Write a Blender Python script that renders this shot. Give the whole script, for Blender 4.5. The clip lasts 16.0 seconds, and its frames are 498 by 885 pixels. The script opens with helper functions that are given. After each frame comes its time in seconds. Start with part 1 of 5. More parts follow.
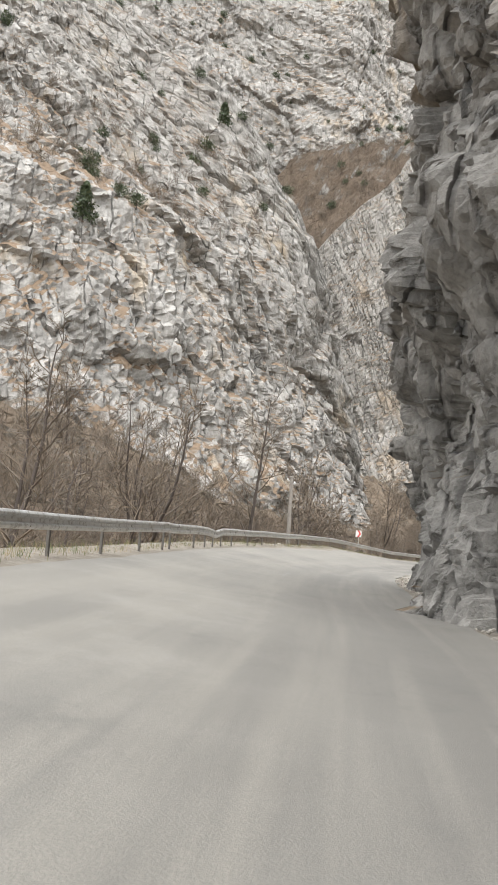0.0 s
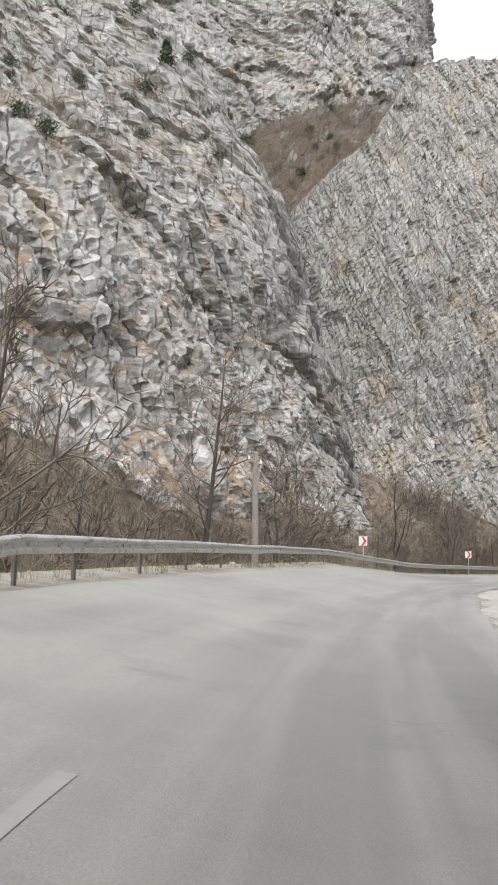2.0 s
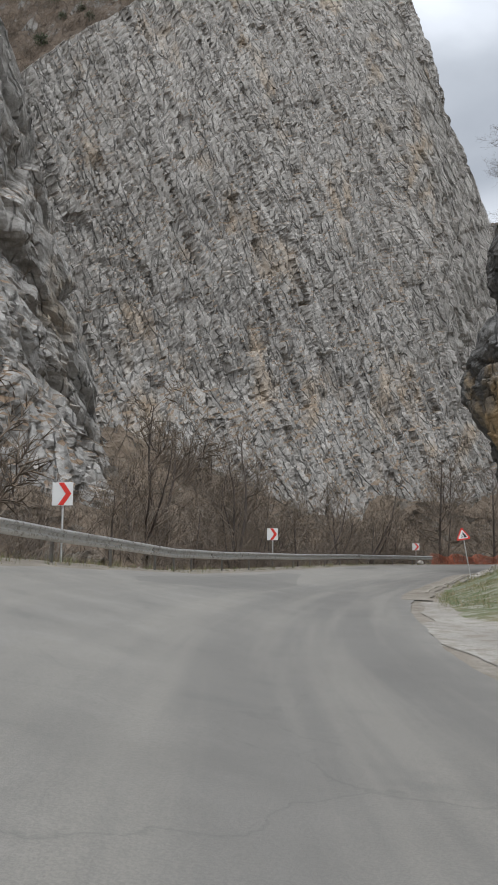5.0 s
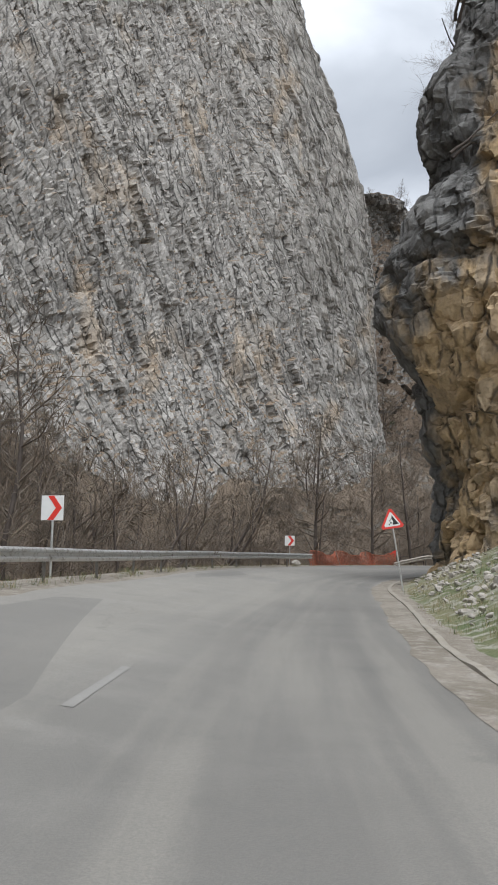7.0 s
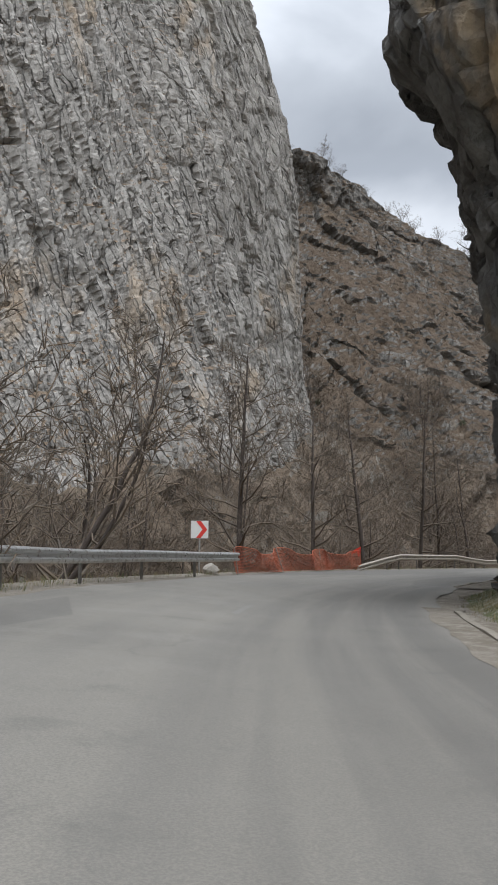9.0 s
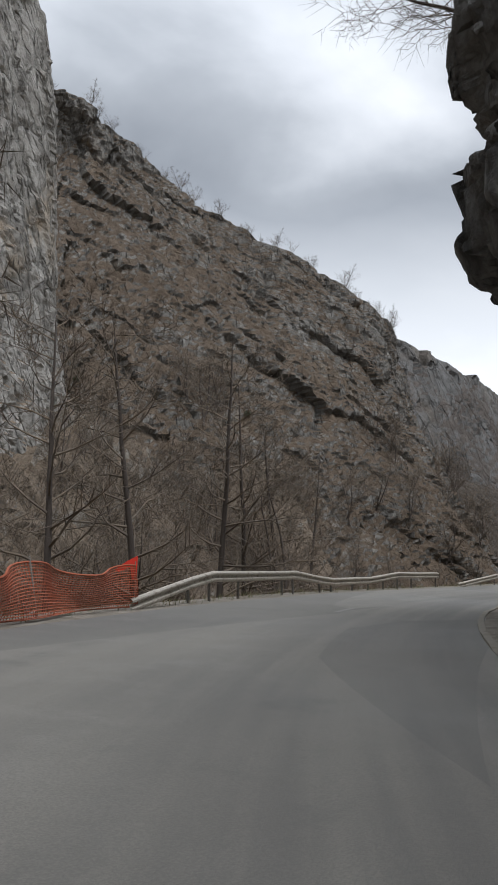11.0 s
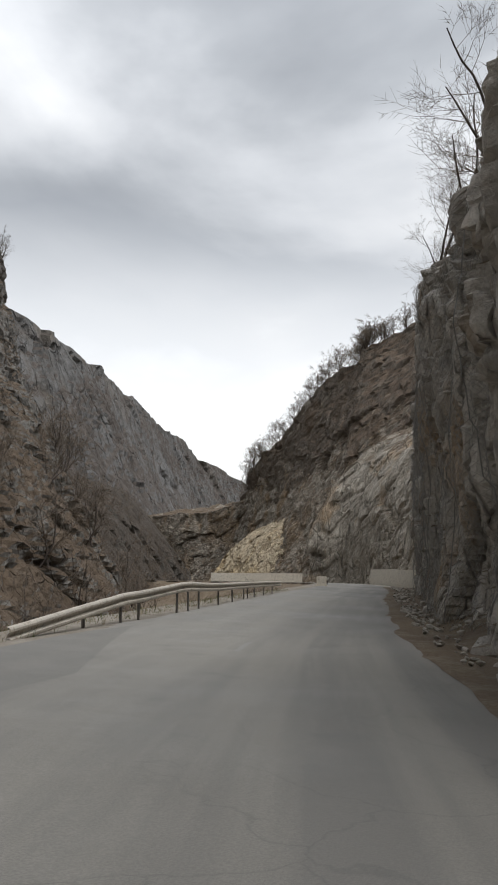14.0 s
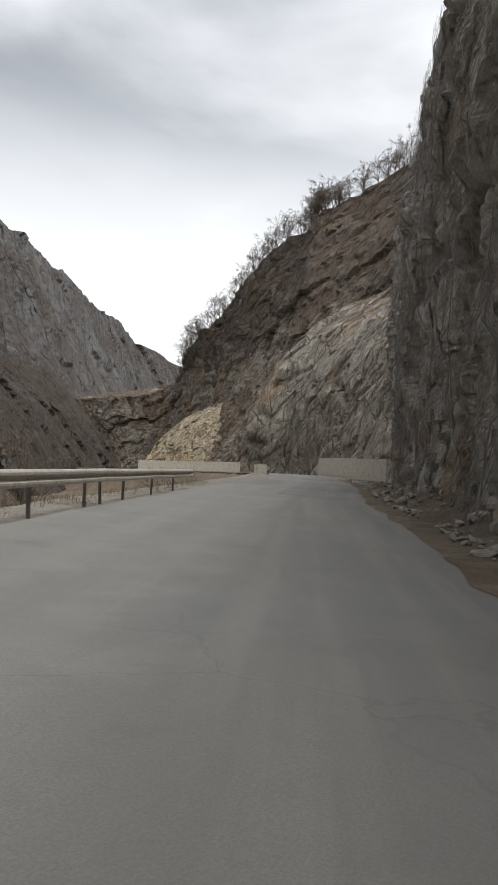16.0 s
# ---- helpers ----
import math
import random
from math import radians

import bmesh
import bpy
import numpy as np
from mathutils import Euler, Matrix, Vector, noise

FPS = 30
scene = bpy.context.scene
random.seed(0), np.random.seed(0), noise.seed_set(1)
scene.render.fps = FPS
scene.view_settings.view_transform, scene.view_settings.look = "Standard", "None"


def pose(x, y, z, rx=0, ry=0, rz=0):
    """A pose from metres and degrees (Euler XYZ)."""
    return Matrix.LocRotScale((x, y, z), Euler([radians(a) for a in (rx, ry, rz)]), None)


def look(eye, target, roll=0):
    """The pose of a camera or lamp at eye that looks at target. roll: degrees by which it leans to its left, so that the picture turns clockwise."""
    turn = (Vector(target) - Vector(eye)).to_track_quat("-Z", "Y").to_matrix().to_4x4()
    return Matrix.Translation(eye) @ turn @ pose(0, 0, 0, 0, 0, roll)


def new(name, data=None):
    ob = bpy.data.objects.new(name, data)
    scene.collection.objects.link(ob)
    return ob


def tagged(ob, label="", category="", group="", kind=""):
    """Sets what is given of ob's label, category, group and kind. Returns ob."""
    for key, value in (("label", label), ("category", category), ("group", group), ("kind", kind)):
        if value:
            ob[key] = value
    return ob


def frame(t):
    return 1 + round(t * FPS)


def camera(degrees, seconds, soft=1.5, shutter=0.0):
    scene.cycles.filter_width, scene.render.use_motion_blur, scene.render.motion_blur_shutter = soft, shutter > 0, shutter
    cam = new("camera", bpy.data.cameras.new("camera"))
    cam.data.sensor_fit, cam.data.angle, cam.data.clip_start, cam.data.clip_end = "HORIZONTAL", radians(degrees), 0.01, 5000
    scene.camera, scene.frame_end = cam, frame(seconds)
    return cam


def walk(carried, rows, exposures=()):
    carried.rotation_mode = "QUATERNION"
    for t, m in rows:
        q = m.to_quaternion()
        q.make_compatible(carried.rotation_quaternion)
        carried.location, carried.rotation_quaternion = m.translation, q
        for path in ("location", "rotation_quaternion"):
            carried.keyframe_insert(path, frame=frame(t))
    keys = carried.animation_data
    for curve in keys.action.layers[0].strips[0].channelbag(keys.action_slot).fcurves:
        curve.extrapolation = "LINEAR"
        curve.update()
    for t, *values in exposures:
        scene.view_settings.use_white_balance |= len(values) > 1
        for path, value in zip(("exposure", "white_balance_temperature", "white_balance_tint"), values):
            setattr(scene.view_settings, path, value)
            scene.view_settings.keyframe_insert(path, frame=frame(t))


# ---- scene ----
# The camera: seconds, place in metres, and yaw, pitch, roll in degrees.
PATH = [
    (0.0, 0.00, 0.00, 1.25, 1.74, 6.83, 4.83),
    (0.5, 0.67, 6.16, 1.37, 2.86, 7.43, 4.38),
    (1.0, 1.03, 12.30, 1.45, 3.49, 7.85, 3.64),
    (1.5, 1.30, 18.43, 1.51, 3.19, 7.97, 2.58),
    (2.0, 1.72, 24.58, 1.56, 0.91, 8.05, 1.30),
    (2.5, 2.30, 30.63, 1.63, -2.20, 8.13, -0.24),
    (3.0, 3.05, 36.53, 1.70, -4.89, 8.18, -1.55),
    (3.5, 4.04, 42.38, 1.75, -7.47, 8.10, -2.62),
    (3.7, 4.48, 44.72, 1.76, -9.18, 7.96, -3.10),
    (5.8, 9.99, 69.10, 1.69, -18.26, 7.47, 2.06),
    (6.0, 10.78, 71.34, 1.73, -19.43, 7.48, 1.95),
    (6.5, 12.97, 76.86, 1.84, -22.94, 7.35, 1.46),
    (7.0, 15.51, 82.18, 1.88, -25.37, 7.41, 0.92),
    (7.5, 18.13, 87.45, 1.84, -27.23, 7.58, 0.80),
    (8.0, 20.83, 92.71, 1.80, -28.25, 7.58, 1.02),
    (8.2, 21.97, 94.83, 1.79, -28.76, 7.64, 0.98),
    (10.3, 36.24, 116.98, 2.08, -39.94, 7.61, -0.47),
    (10.5, 37.89, 118.83, 2.09, -41.93, 7.82, -0.45),
    (11.0, 42.15, 123.19, 2.11, -47.06, 8.46, -0.20),
    (11.5, 46.91, 127.11, 2.17, -51.37, 8.87, 0.33),
    (12.0, 52.10, 130.74, 2.28, -55.92, 9.19, 0.51),
    (12.5, 57.64, 133.95, 2.33, -60.62, 9.42, 0.40),
    (13.0, 63.43, 136.75, 2.36, -65.59, 9.46, 0.23),
    (13.5, 69.43, 139.12, 2.36, -70.00, 9.31, 0.18),
    (14.0, 75.54, 141.11, 2.33, -71.99, 8.86, 0.89),
    (14.5, 81.69, 142.80, 2.25, -74.65, 5.56, 0.96),
    (15.0, 87.63, 144.21, 2.24, -75.30, 1.65, 1.17),
    (15.5, 93.39, 145.48, 2.23, -75.59, 1.79, 1.50),
    (16.0, 99.13, 146.57, 2.25, -75.96, 1.76, 1.76),
]
EXPOSURE = [(0.0, 1.15, 6400, 10), (1.0, 1.05, 6250, 10), (2.0, 0.98, 6150, 10), (3.0, 0.72, 6050, 10), (3.5, 0.05, 6050, 10), (6.0, 0.35, 6050, 10), (8.0, 0.5, 6050, 10), (10.5, 0.0, 6000, 10), (12.0, 0.1, 6200, 10), (13.0, -0.1, 6250, 10), (14.5, 0.1, 6300, 10), (16.0, 0.15, 6300, 10)]
cam = camera(31.9, 16.0, soft=1.8)
walk(cam, [(t, pose(x, y, z, 90 + pitch, 0, yaw) @ pose(0, 0, 0, 0, 0, roll)) for t, x, y, z, yaw, pitch, roll in PATH], EXPOSURE)


# ---------------------------------------------------------------- sky and sun
def tree_of(block):
    block.use_nodes = True
    nt = block.node_tree
    nt.nodes.clear()
    return nt


def node(nt, kind, inputs=None, operation="", feature=""):
    n = nt.nodes.new("ShaderNode" + kind)
    if operation:
        n.operation = operation
    if feature:
        n.feature = feature
    for key, value in (inputs or {}).items():
        if isinstance(value, bpy.types.NodeSocket):
            nt.links.new(value, n.inputs[key])
        else:
            n.inputs[key].default_value = value
    return n


def ramp(nt, fac, *stops):
    n = node(nt, "ValToRGB", {"Fac": fac})
    e = n.color_ramp.elements
    while len(e) < len(stops):
        e.new(0.5)
    for el, (p, c) in zip(e, stops):
        el.position = p
        el.color = (*c, 1) if isinstance(c, tuple) else (c, c, c, 1)
    return n.outputs["Color"]


def mix(nt, fac, a, b, how="MIX"):
    n = nt.nodes.new("ShaderNodeMix")
    n.data_type, n.blend_type = "RGBA", how
    for sock, v in ((n.inputs[0], fac), (n.inputs[6], a), (n.inputs[7], b)):
        if isinstance(v, bpy.types.NodeSocket):
            nt.links.new(v, sock)
        else:
            sock.default_value = (*v, 1) if isinstance(v, tuple) else v
    return n.outputs[2]


def calc(nt, op, a, b=0.0):
    return node(nt, "Math", {0: a, 1: b}, operation=op).outputs[0]


SUN_AZIMUTH, SUN_HEIGHT = 200.0, 71.0     # degrees east of +y, and up


def make_world():
    world = bpy.data.worlds.new("overcast_sky")
    scene.world = world
    nt = tree_of(world)
    sky = node(nt, "TexSky")
    sky.sky_type, sky.sun_disc, sky.sun_elevation, sky.sun_rotation = "NISHITA", False, radians(SUN_HEIGHT), radians(SUN_AZIMUTH)
    where = node(nt, "TexCoord").outputs["Generated"]
    part_of = node(nt, "SeparateXYZ", {0: where})
    up = calc(nt, "MAXIMUM", part_of.outputs[2], 0.0)
    low = calc(nt, "ADD", up, 0.16)
    plane = node(nt, "CombineXYZ", {0: calc(nt, "DIVIDE", part_of.outputs[0], low), 1: calc(nt, "DIVIDE", part_of.outputs[1], low), 2: 0.0})
    big = node(nt, "TexNoise", {"Vector": plane.outputs[0], "Scale": 1.0, "Detail": 7.0, "Roughness": 0.48, "Distortion": 0.3})
    clouds = ramp(nt, big.outputs["Fac"], (0.38, (0.43, 0.447, 0.47)), (0.48, (0.60, 0.617, 0.635)), (0.56, (0.86, 0.87, 0.88)), (0.68, (1.15, 1.14, 1.12)))
    deck = calc(nt, "ADD", up, calc(nt, "MULTIPLY", calc(nt, "SUBTRACT", big.outputs["Fac"], 0.5), 0.5))
    clouds = mix(nt, 1.0, clouds, ramp(nt, deck, (0.26, 1.15), (0.38, 0.86), (0.48, 0.88), (0.60, 1.08)), "MULTIPLY")
    glow = ramp(nt, deck, (0.14, 0.85), (0.35, 0.0))
    veil = mix(nt, glow, clouds, (1.30, 1.285, 1.25))
    shade = mix(nt, 0.93, mix(nt, 1.0, sky.outputs[0], (0.10, 0.10, 0.10), "MULTIPLY"), veil)
    back = node(nt, "Background", {"Color": shade, "Strength": 1.0})
    out = node(nt, "OutputWorld", {"Surface": back.outputs[0]})
    return world


make_world()
sun = new("sun", bpy.data.lights.new("sun", "SUN"))
sun.data.energy, sun.data.angle, sun.data.color = 2.5, radians(36), (1.0, 0.98, 0.95)
sun.matrix_world = look((0, 0, 300), (-300 * math.sin(radians(SUN_AZIMUTH)), -300 * math.cos(radians(SUN_AZIMUTH)), 300 - 300 * math.tan(radians(SUN_HEIGHT))))


# ---------------------------------------------------------------- materials
def material(name, build, rough=0.85, metal=0.0, coat=0.0):
    m = bpy.data.materials.new(name)
    nt = tree_of(m)
    bsdf = node(nt, "BsdfPrincipled", {"Roughness": rough, "Metallic": metal, "Coat Weight": coat})
    node(nt, "OutputMaterial", {"Surface": bsdf.outputs[0]})
    build(nt, bsdf)
    return m


def place_of(nt, stretch=(1, 1, 1), turn=(0, 0, 0)):
    tc = node(nt, "TexCoord").outputs["Object"]
    return node(nt, "Mapping", {"Vector": tc, "Scale": stretch, "Rotation": turn}).outputs[0]


def noise_at(nt, vec, scale, detail=4.0, rough=0.55):
    return node(nt, "TexNoise", {"Vector": vec, "Scale": scale, "Detail": detail, "Roughness": rough}).outputs["Fac"]


def bump(nt, bsdf, height, strength, distance):
    b = node(nt, "Bump", {"Height": height, "Strength": strength, "Distance": distance})
    nt.links.new(b.outputs[0], bsdf.inputs["Normal"])


def rock(name, light, dark, ochre, ochre_from, soil, soil_from, streak=0.5, grain=1.0, wet=0.0, ochre_bias=None, beds=None, crag=1.0):
    """Fractured limestone: grey beds, stains that run down, rust-yellow breaks, and litter that lies on the ledges."""
    def build(nt, bsdf):
        v = place_of(nt)
        wide = noise_at(nt, v, 0.06 * grain, 5.0, 0.6)
        mid = noise_at(nt, v, 0.55 * grain, 6.0, 0.68)
        fine = noise_at(nt, v, 5.0 * grain, 5.0, 0.7)
        runs = noise_at(nt, place_of(nt, (1.0, 1.0, 0.12)), 0.5 * grain, 5.0, 0.6)
        col = mix(nt, ramp(nt, mid, (0.34, 0.0), (0.62, 1.0)), dark, light)
        col = mix(nt, ramp(nt, wide, (0.42, 0.0), (0.62, 0.55)), col, tuple(0.55 * a + 0.45 * b for a, b in zip(light, dark)))
        col = mix(nt, calc(nt, "MULTIPLY", ramp(nt, runs, (0.56, 0.0), (0.68, 1.0)), streak), col, tuple(0.42 * c for c in dark))
        patch = noise_at(nt, place_of(nt, (1.0, 1.0, 0.6)), 0.11 * grain, 5.0, 0.62)
        if ochre_bias:
            lean, offset = ochre_bias
            way = calc(nt, "ADD", node(nt, "VectorMath", {0: v, 1: lean}, operation="DOT_PRODUCT").outputs["Value"], offset)
            patch = calc(nt, "ADD", patch, calc(nt, "MAXIMUM", calc(nt, "MINIMUM", way, 0.16), -0.3))
        col = mix(nt, calc(nt, "MULTIPLY", ramp(nt, patch, (ochre_from, 0.0), (ochre_from + 0.09, 1.0)), 0.8), col, ochre)
        facets = []
        for size, squash, turn in ((0.45, (1.0, 1.0, 0.6), (0.35, 0.3, 0.0)), (1.3, (1.0, 1.0, 0.7), (-0.2, 0.35, 0.5)), (3.6, (1.0, 1.0, 0.8), (0.3, -0.3, 0.9))):
            pv = place_of(nt, tuple(size * grain * k for k in squash), turn)
            vor = node(nt, "TexVoronoi", {"Vector": pv, "Scale": 1.0, "Randomness": 1.0})
            off = node(nt, "VectorMath", {0: pv, 1: vor.outputs["Position"]}, operation="SUBTRACT").outputs[0]
            way = node(nt, "VectorMath", {0: vor.outputs["Color"], 1: (0.5, 0.5, 0.5)}, operation="SUBTRACT").outputs[0]
            facets.append(node(nt, "VectorMath", {0: off, 1: way}, operation="DOT_PRODUCT").outputs["Value"])
        bent = mix(nt, 0.25, place_of(nt, (0.55 * grain, 0.55 * grain, 0.17 * grain), (0.25, 0.35, 0.0)), node(nt, "TexNoise", {"Vector": v, "Scale": 0.8 * grain, "Detail": 3.0}).outputs["Color"], "ADD")
        joint = node(nt, "TexVoronoi", {"Vector": bent, "Scale": 1.0, "Randomness": 1.0}, feature="DISTANCE_TO_EDGE").outputs["Distance"]
        joint = calc(nt, "MULTIPLY", ramp(nt, joint, (0.0, 1.0), (0.06, 0.0)), ramp(nt, mid, (0.42, 0.0), (0.60, 1.0)))
        col = mix(nt, calc(nt, "MULTIPLY", joint, 0.85), col, tuple(0.35 * c for c in dark))
        if beds:
            run, lean, thick, length = beds
            c, n = math.cos(radians(lean)), math.sin(radians(lean))
            p = node(nt, "VectorMath", {0: v, 1: (run[0] * c / thick, run[1] * c / thick, n / thick)}, operation="DOT_PRODUCT").outputs["Value"]
            q = node(nt, "VectorMath", {0: v, 1: (-run[0] * n / length, -run[1] * n / length, c / length)}, operation="DOT_PRODUCT").outputs["Value"]
            flow = mix(nt, 0.8, node(nt, "CombineXYZ", {0: p, 1: q, 2: 0.0}).outputs[0], node(nt, "TexNoise", {"Vector": v, "Scale": 0.35, "Detail": 4.0}).outputs["Color"], "ADD")
            seam = node(nt, "TexVoronoi", {"Vector": flow, "Scale": 1.0, "Randomness": 0.9}, feature="DISTANCE_TO_EDGE").outputs["Distance"]
            seam = calc(nt, "MULTIPLY", ramp(nt, seam, (0.0, 1.0), (0.09, 0.0)), ramp(nt, noise_at(nt, v, 0.28, 5.0, 0.65), (0.40, 0.1), (0.58, 1.0)))
            joint = calc(nt, "MAXIMUM", joint, seam)
            col = mix(nt, calc(nt, "MULTIPLY", seam, 0.5), col, tuple(0.35 * k for k in dark))
        tone = node(nt, "SeparateXYZ", {0: node(nt, "TexVoronoi", {"Vector": place_of(nt, (0.8 * grain, 0.8 * grain, 0.4 * grain), (0.35, 0.3, 0.0)), "Scale": 1.0}).outputs["Color"]}).outputs[0]
        col = mix(nt, calc(nt, "MULTIPLY", tone, 0.35), col, tuple(0.75 * a + 0.25 * b for a, b in zip(light, dark)))
        col = mix(nt, ramp(nt, fine, (0.30, 0.28), (0.55, 0.0)), col, tuple(0.5 * c for c in dark))
        lie = node(nt, "SeparateXYZ", {0: node(nt, "NewGeometry").outputs["True Normal"]}).outputs[2]
        lie = calc(nt, "ADD", lie, calc(nt, "MULTIPLY", calc(nt, "SUBTRACT", noise_at(nt, v, 0.13 * grain, 6.0, 0.68), 0.5), 1.7))
        litter = mix(nt, noise_at(nt, v, 1.7, 5.0, 0.7), tuple(0.5 * c for c in soil), tuple(1.4 * c for c in soil))
        col = mix(nt, ramp(nt, lie, (soil_from, 0.0), (soil_from + 0.16, 0.92)), col, litter)
        nt.links.new(col, bsdf.inputs["Base Color"])
        h = calc(nt, "ADD", calc(nt, "MULTIPLY", facets[0], 1.2 * crag), calc(nt, "ADD", calc(nt, "MULTIPLY", facets[1], 0.48 * crag), calc(nt, "MULTIPLY", facets[2], 0.16 * crag)))
        h = calc(nt, "ADD", h, calc(nt, "ADD", calc(nt, "MULTIPLY", mid, 0.3), calc(nt, "MULTIPLY", fine, 0.06)))
        h = calc(nt, "SUBTRACT", h, calc(nt, "MULTIPLY", joint, 0.35))
        bump(nt, bsdf, h, 1.0, 0.9 / grain)
    return material(name, build, 0.9 - wet)


def earth(name, a, b, c, scale, rough=0.95, relief=0.05):
    def build(nt, bsdf):
        v = place_of(nt)
        big, mid, fine = noise_at(nt, v, 0.3 * scale, 5.0), noise_at(nt, v, 2.2 * scale, 5.0, 0.65), noise_at(nt, v, 18.0 * scale, 4.0, 0.7)
        col = mix(nt, ramp(nt, big, (0.38, 0.0), (0.60, 1.0)), a, b)
        col = mix(nt, ramp(nt, mid, (0.48, 0.0), (0.62, 0.85)), col, c)
        col = mix(nt, ramp(nt, fine, (0.35, 0.45), (0.6, 0.0)), col, tuple(0.4 * k for k in a))
        nt.links.new(col, bsdf.inputs["Base Color"])
        bump(nt, bsdf, calc(nt, "ADD", mid, calc(nt, "MULTIPLY", fine, 0.6)), 0.8, relief)
    return material(name, build, rough)


def plain(name, colour, rough=0.6, metal=0.0, spread=0.25, scale=3.0, dirt=None, relief=0.004, coat=0.0):
    def build(nt, bsdf):
        v = place_of(nt)
        a, b = noise_at(nt, v, scale, 5.0, 0.6), noise_at(nt, v, scale * 11, 3.0, 0.6)
        col = mix(nt, a, tuple(c * (1 - spread) for c in colour), tuple(min(1.0, c * (1 + spread)) for c in colour))
        if dirt:
            col = mix(nt, ramp(nt, noise_at(nt, v, scale * 2.3, 6.0, 0.7), (0.5, 0.0), (0.66, 0.8)), col, dirt)
        nt.links.new(col, bsdf.inputs["Base Color"])
        nt.links.new(ramp(nt, a, (0.3, max(0.05, rough - 0.12)), (0.7, min(1.0, rough + 0.12))), bsdf.inputs["Roughness"])
        bump(nt, bsdf, b, 0.5, relief)
    return material(name, build, rough, metal, coat)


def asphalt_nodes(nt, bsdf):
    v = place_of(nt)
    big, mid, grit = noise_at(nt, v, 0.12, 4.0), noise_at(nt, v, 0.9, 6.0, 0.65), noise_at(nt, v, 60.0, 3.0, 0.7)
    col = mix(nt, ramp(nt, big, (0.40, 0.0), (0.60, 1.0)), (0.178, 0.169, 0.151), (0.228, 0.215, 0.190))
    col = mix(nt, ramp(nt, mid, (0.50, 0.0), (0.66, 0.6)), col, (0.27, 0.255, 0.228))
    lane = nt.nodes.new("ShaderNodeAttribute")
    lane.attribute_name = "lane"
    split = node(nt, "SeparateXYZ", {0: lane.outputs["Vector"]})
    wander = calc(nt, "ADD", split.outputs[0], calc(nt, "MULTIPLY", noise_at(nt, v, 0.5, 4.0), 0.5))
    old = ramp(nt, calc(nt, "MULTIPLY", calc(nt, "ADD", wander, 4.0), 0.125), (0.06, 0.15), (0.16, 0.75), (0.44, 0.55), (0.56, 0.0))
    col = mix(nt, old, col, (0.135, 0.128, 0.116))
    long_way = node(nt, "VectorMath", {0: lane.outputs["Vector"], 1: (1.0, 0.035, 1.0)}, operation="MULTIPLY").outputs[0]
    col = mix(nt, ramp(nt, noise_at(nt, long_way, 1.5, 4.0, 0.6), (0.44, 0.0), (0.62, 0.5)), col, (0.268, 0.250, 0.216))
    patch = node(nt, "TexVoronoi", {"Vector": node(nt, "VectorMath", {0: lane.outputs["Vector"], 1: (0.35, 0.07, 1.0)}, operation="MULTIPLY").outputs[0], "Scale": 1.0, "Randomness": 1.0})
    mend = node(nt, "SeparateXYZ", {0: patch.outputs["Color"]}).outputs[0]
    col = mix(nt, ramp(nt, mend, (0.80, 0.0), (0.82, 0.45)), col, (0.115, 0.11, 0.102))
    col = mix(nt, ramp(nt, mid, (0.30, 0.4), (0.42, 0.0)), col, (0.11, 0.108, 0.10))
    col = mix(nt, ramp(nt, grit, (0.40, 0.4), (0.62, 0.0)), col, (0.10, 0.097, 0.09))
    warped = mix(nt, 0.9, v, node(nt, "TexNoise", {"Vector": v, "Scale": 1.1, "Detail": 5.0}).outputs["Color"], "ADD")
    crack = node(nt, "TexVoronoi", {"Vector": warped, "Scale": 0.42, "Randomness": 1.0}, feature="DISTANCE_TO_EDGE").outputs["Distance"]
    line = calc(nt, "MULTIPLY", ramp(nt, crack, (0.0015, 1.0), (0.006, 0.0)), ramp(nt, noise_at(nt, v, 0.09, 3.0), (0.50, 0.0), (0.58, 0.28)))
    col = mix(nt, line, col, (0.05, 0.05, 0.048))
    nt.links.new(col, bsdf.inputs["Base Color"])
    nt.links.new(ramp(nt, big, (0.35, 0.55), (0.65, 0.8)), bsdf.inputs["Roughness"])
    bump(nt, bsdf, calc(nt, "ADD", grit, calc(nt, "MULTIPLY", mid, 0.5)), 0.5, 0.01)


def twig_nodes(nt, bsdf):
    r = node(nt, "NewGeometry").outputs["Random Per Island"]
    v = place_of(nt)
    col = ramp(nt, r, (0.0, (0.060, 0.050, 0.042)), (0.45, (0.135, 0.110, 0.086)), (0.75, (0.20, 0.145, 0.092)), (1.0, (0.21, 0.19, 0.165)))
    col = mix(nt, noise_at(nt, v, 0.10, 4.0), col, (0.165, 0.132, 0.100))
    nt.links.new(col, bsdf.inputs["Base Color"])


def leaf_nodes(nt, bsdf):
    r = node(nt, "NewGeometry").outputs["Random Per Island"]
    col = ramp(nt, r, (0.0, (0.026, 0.042, 0.020)), (0.5, (0.055, 0.076, 0.034)), (1.0, (0.10, 0.115, 0.052)))
    nt.links.new(col, bsdf.inputs["Base Color"])


def grass_nodes(nt, bsdf):
    r = node(nt, "NewGeometry").outputs["Random Per Island"]
    col = ramp(nt, r, (0.0, (0.06, 0.085, 0.025)), (0.4, (0.12, 0.145, 0.05)), (0.65, (0.24, 0.19, 0.10)), (1.0, (0.33, 0.27, 0.16)))
    nt.links.new(col, bsdf.inputs["Base Color"])


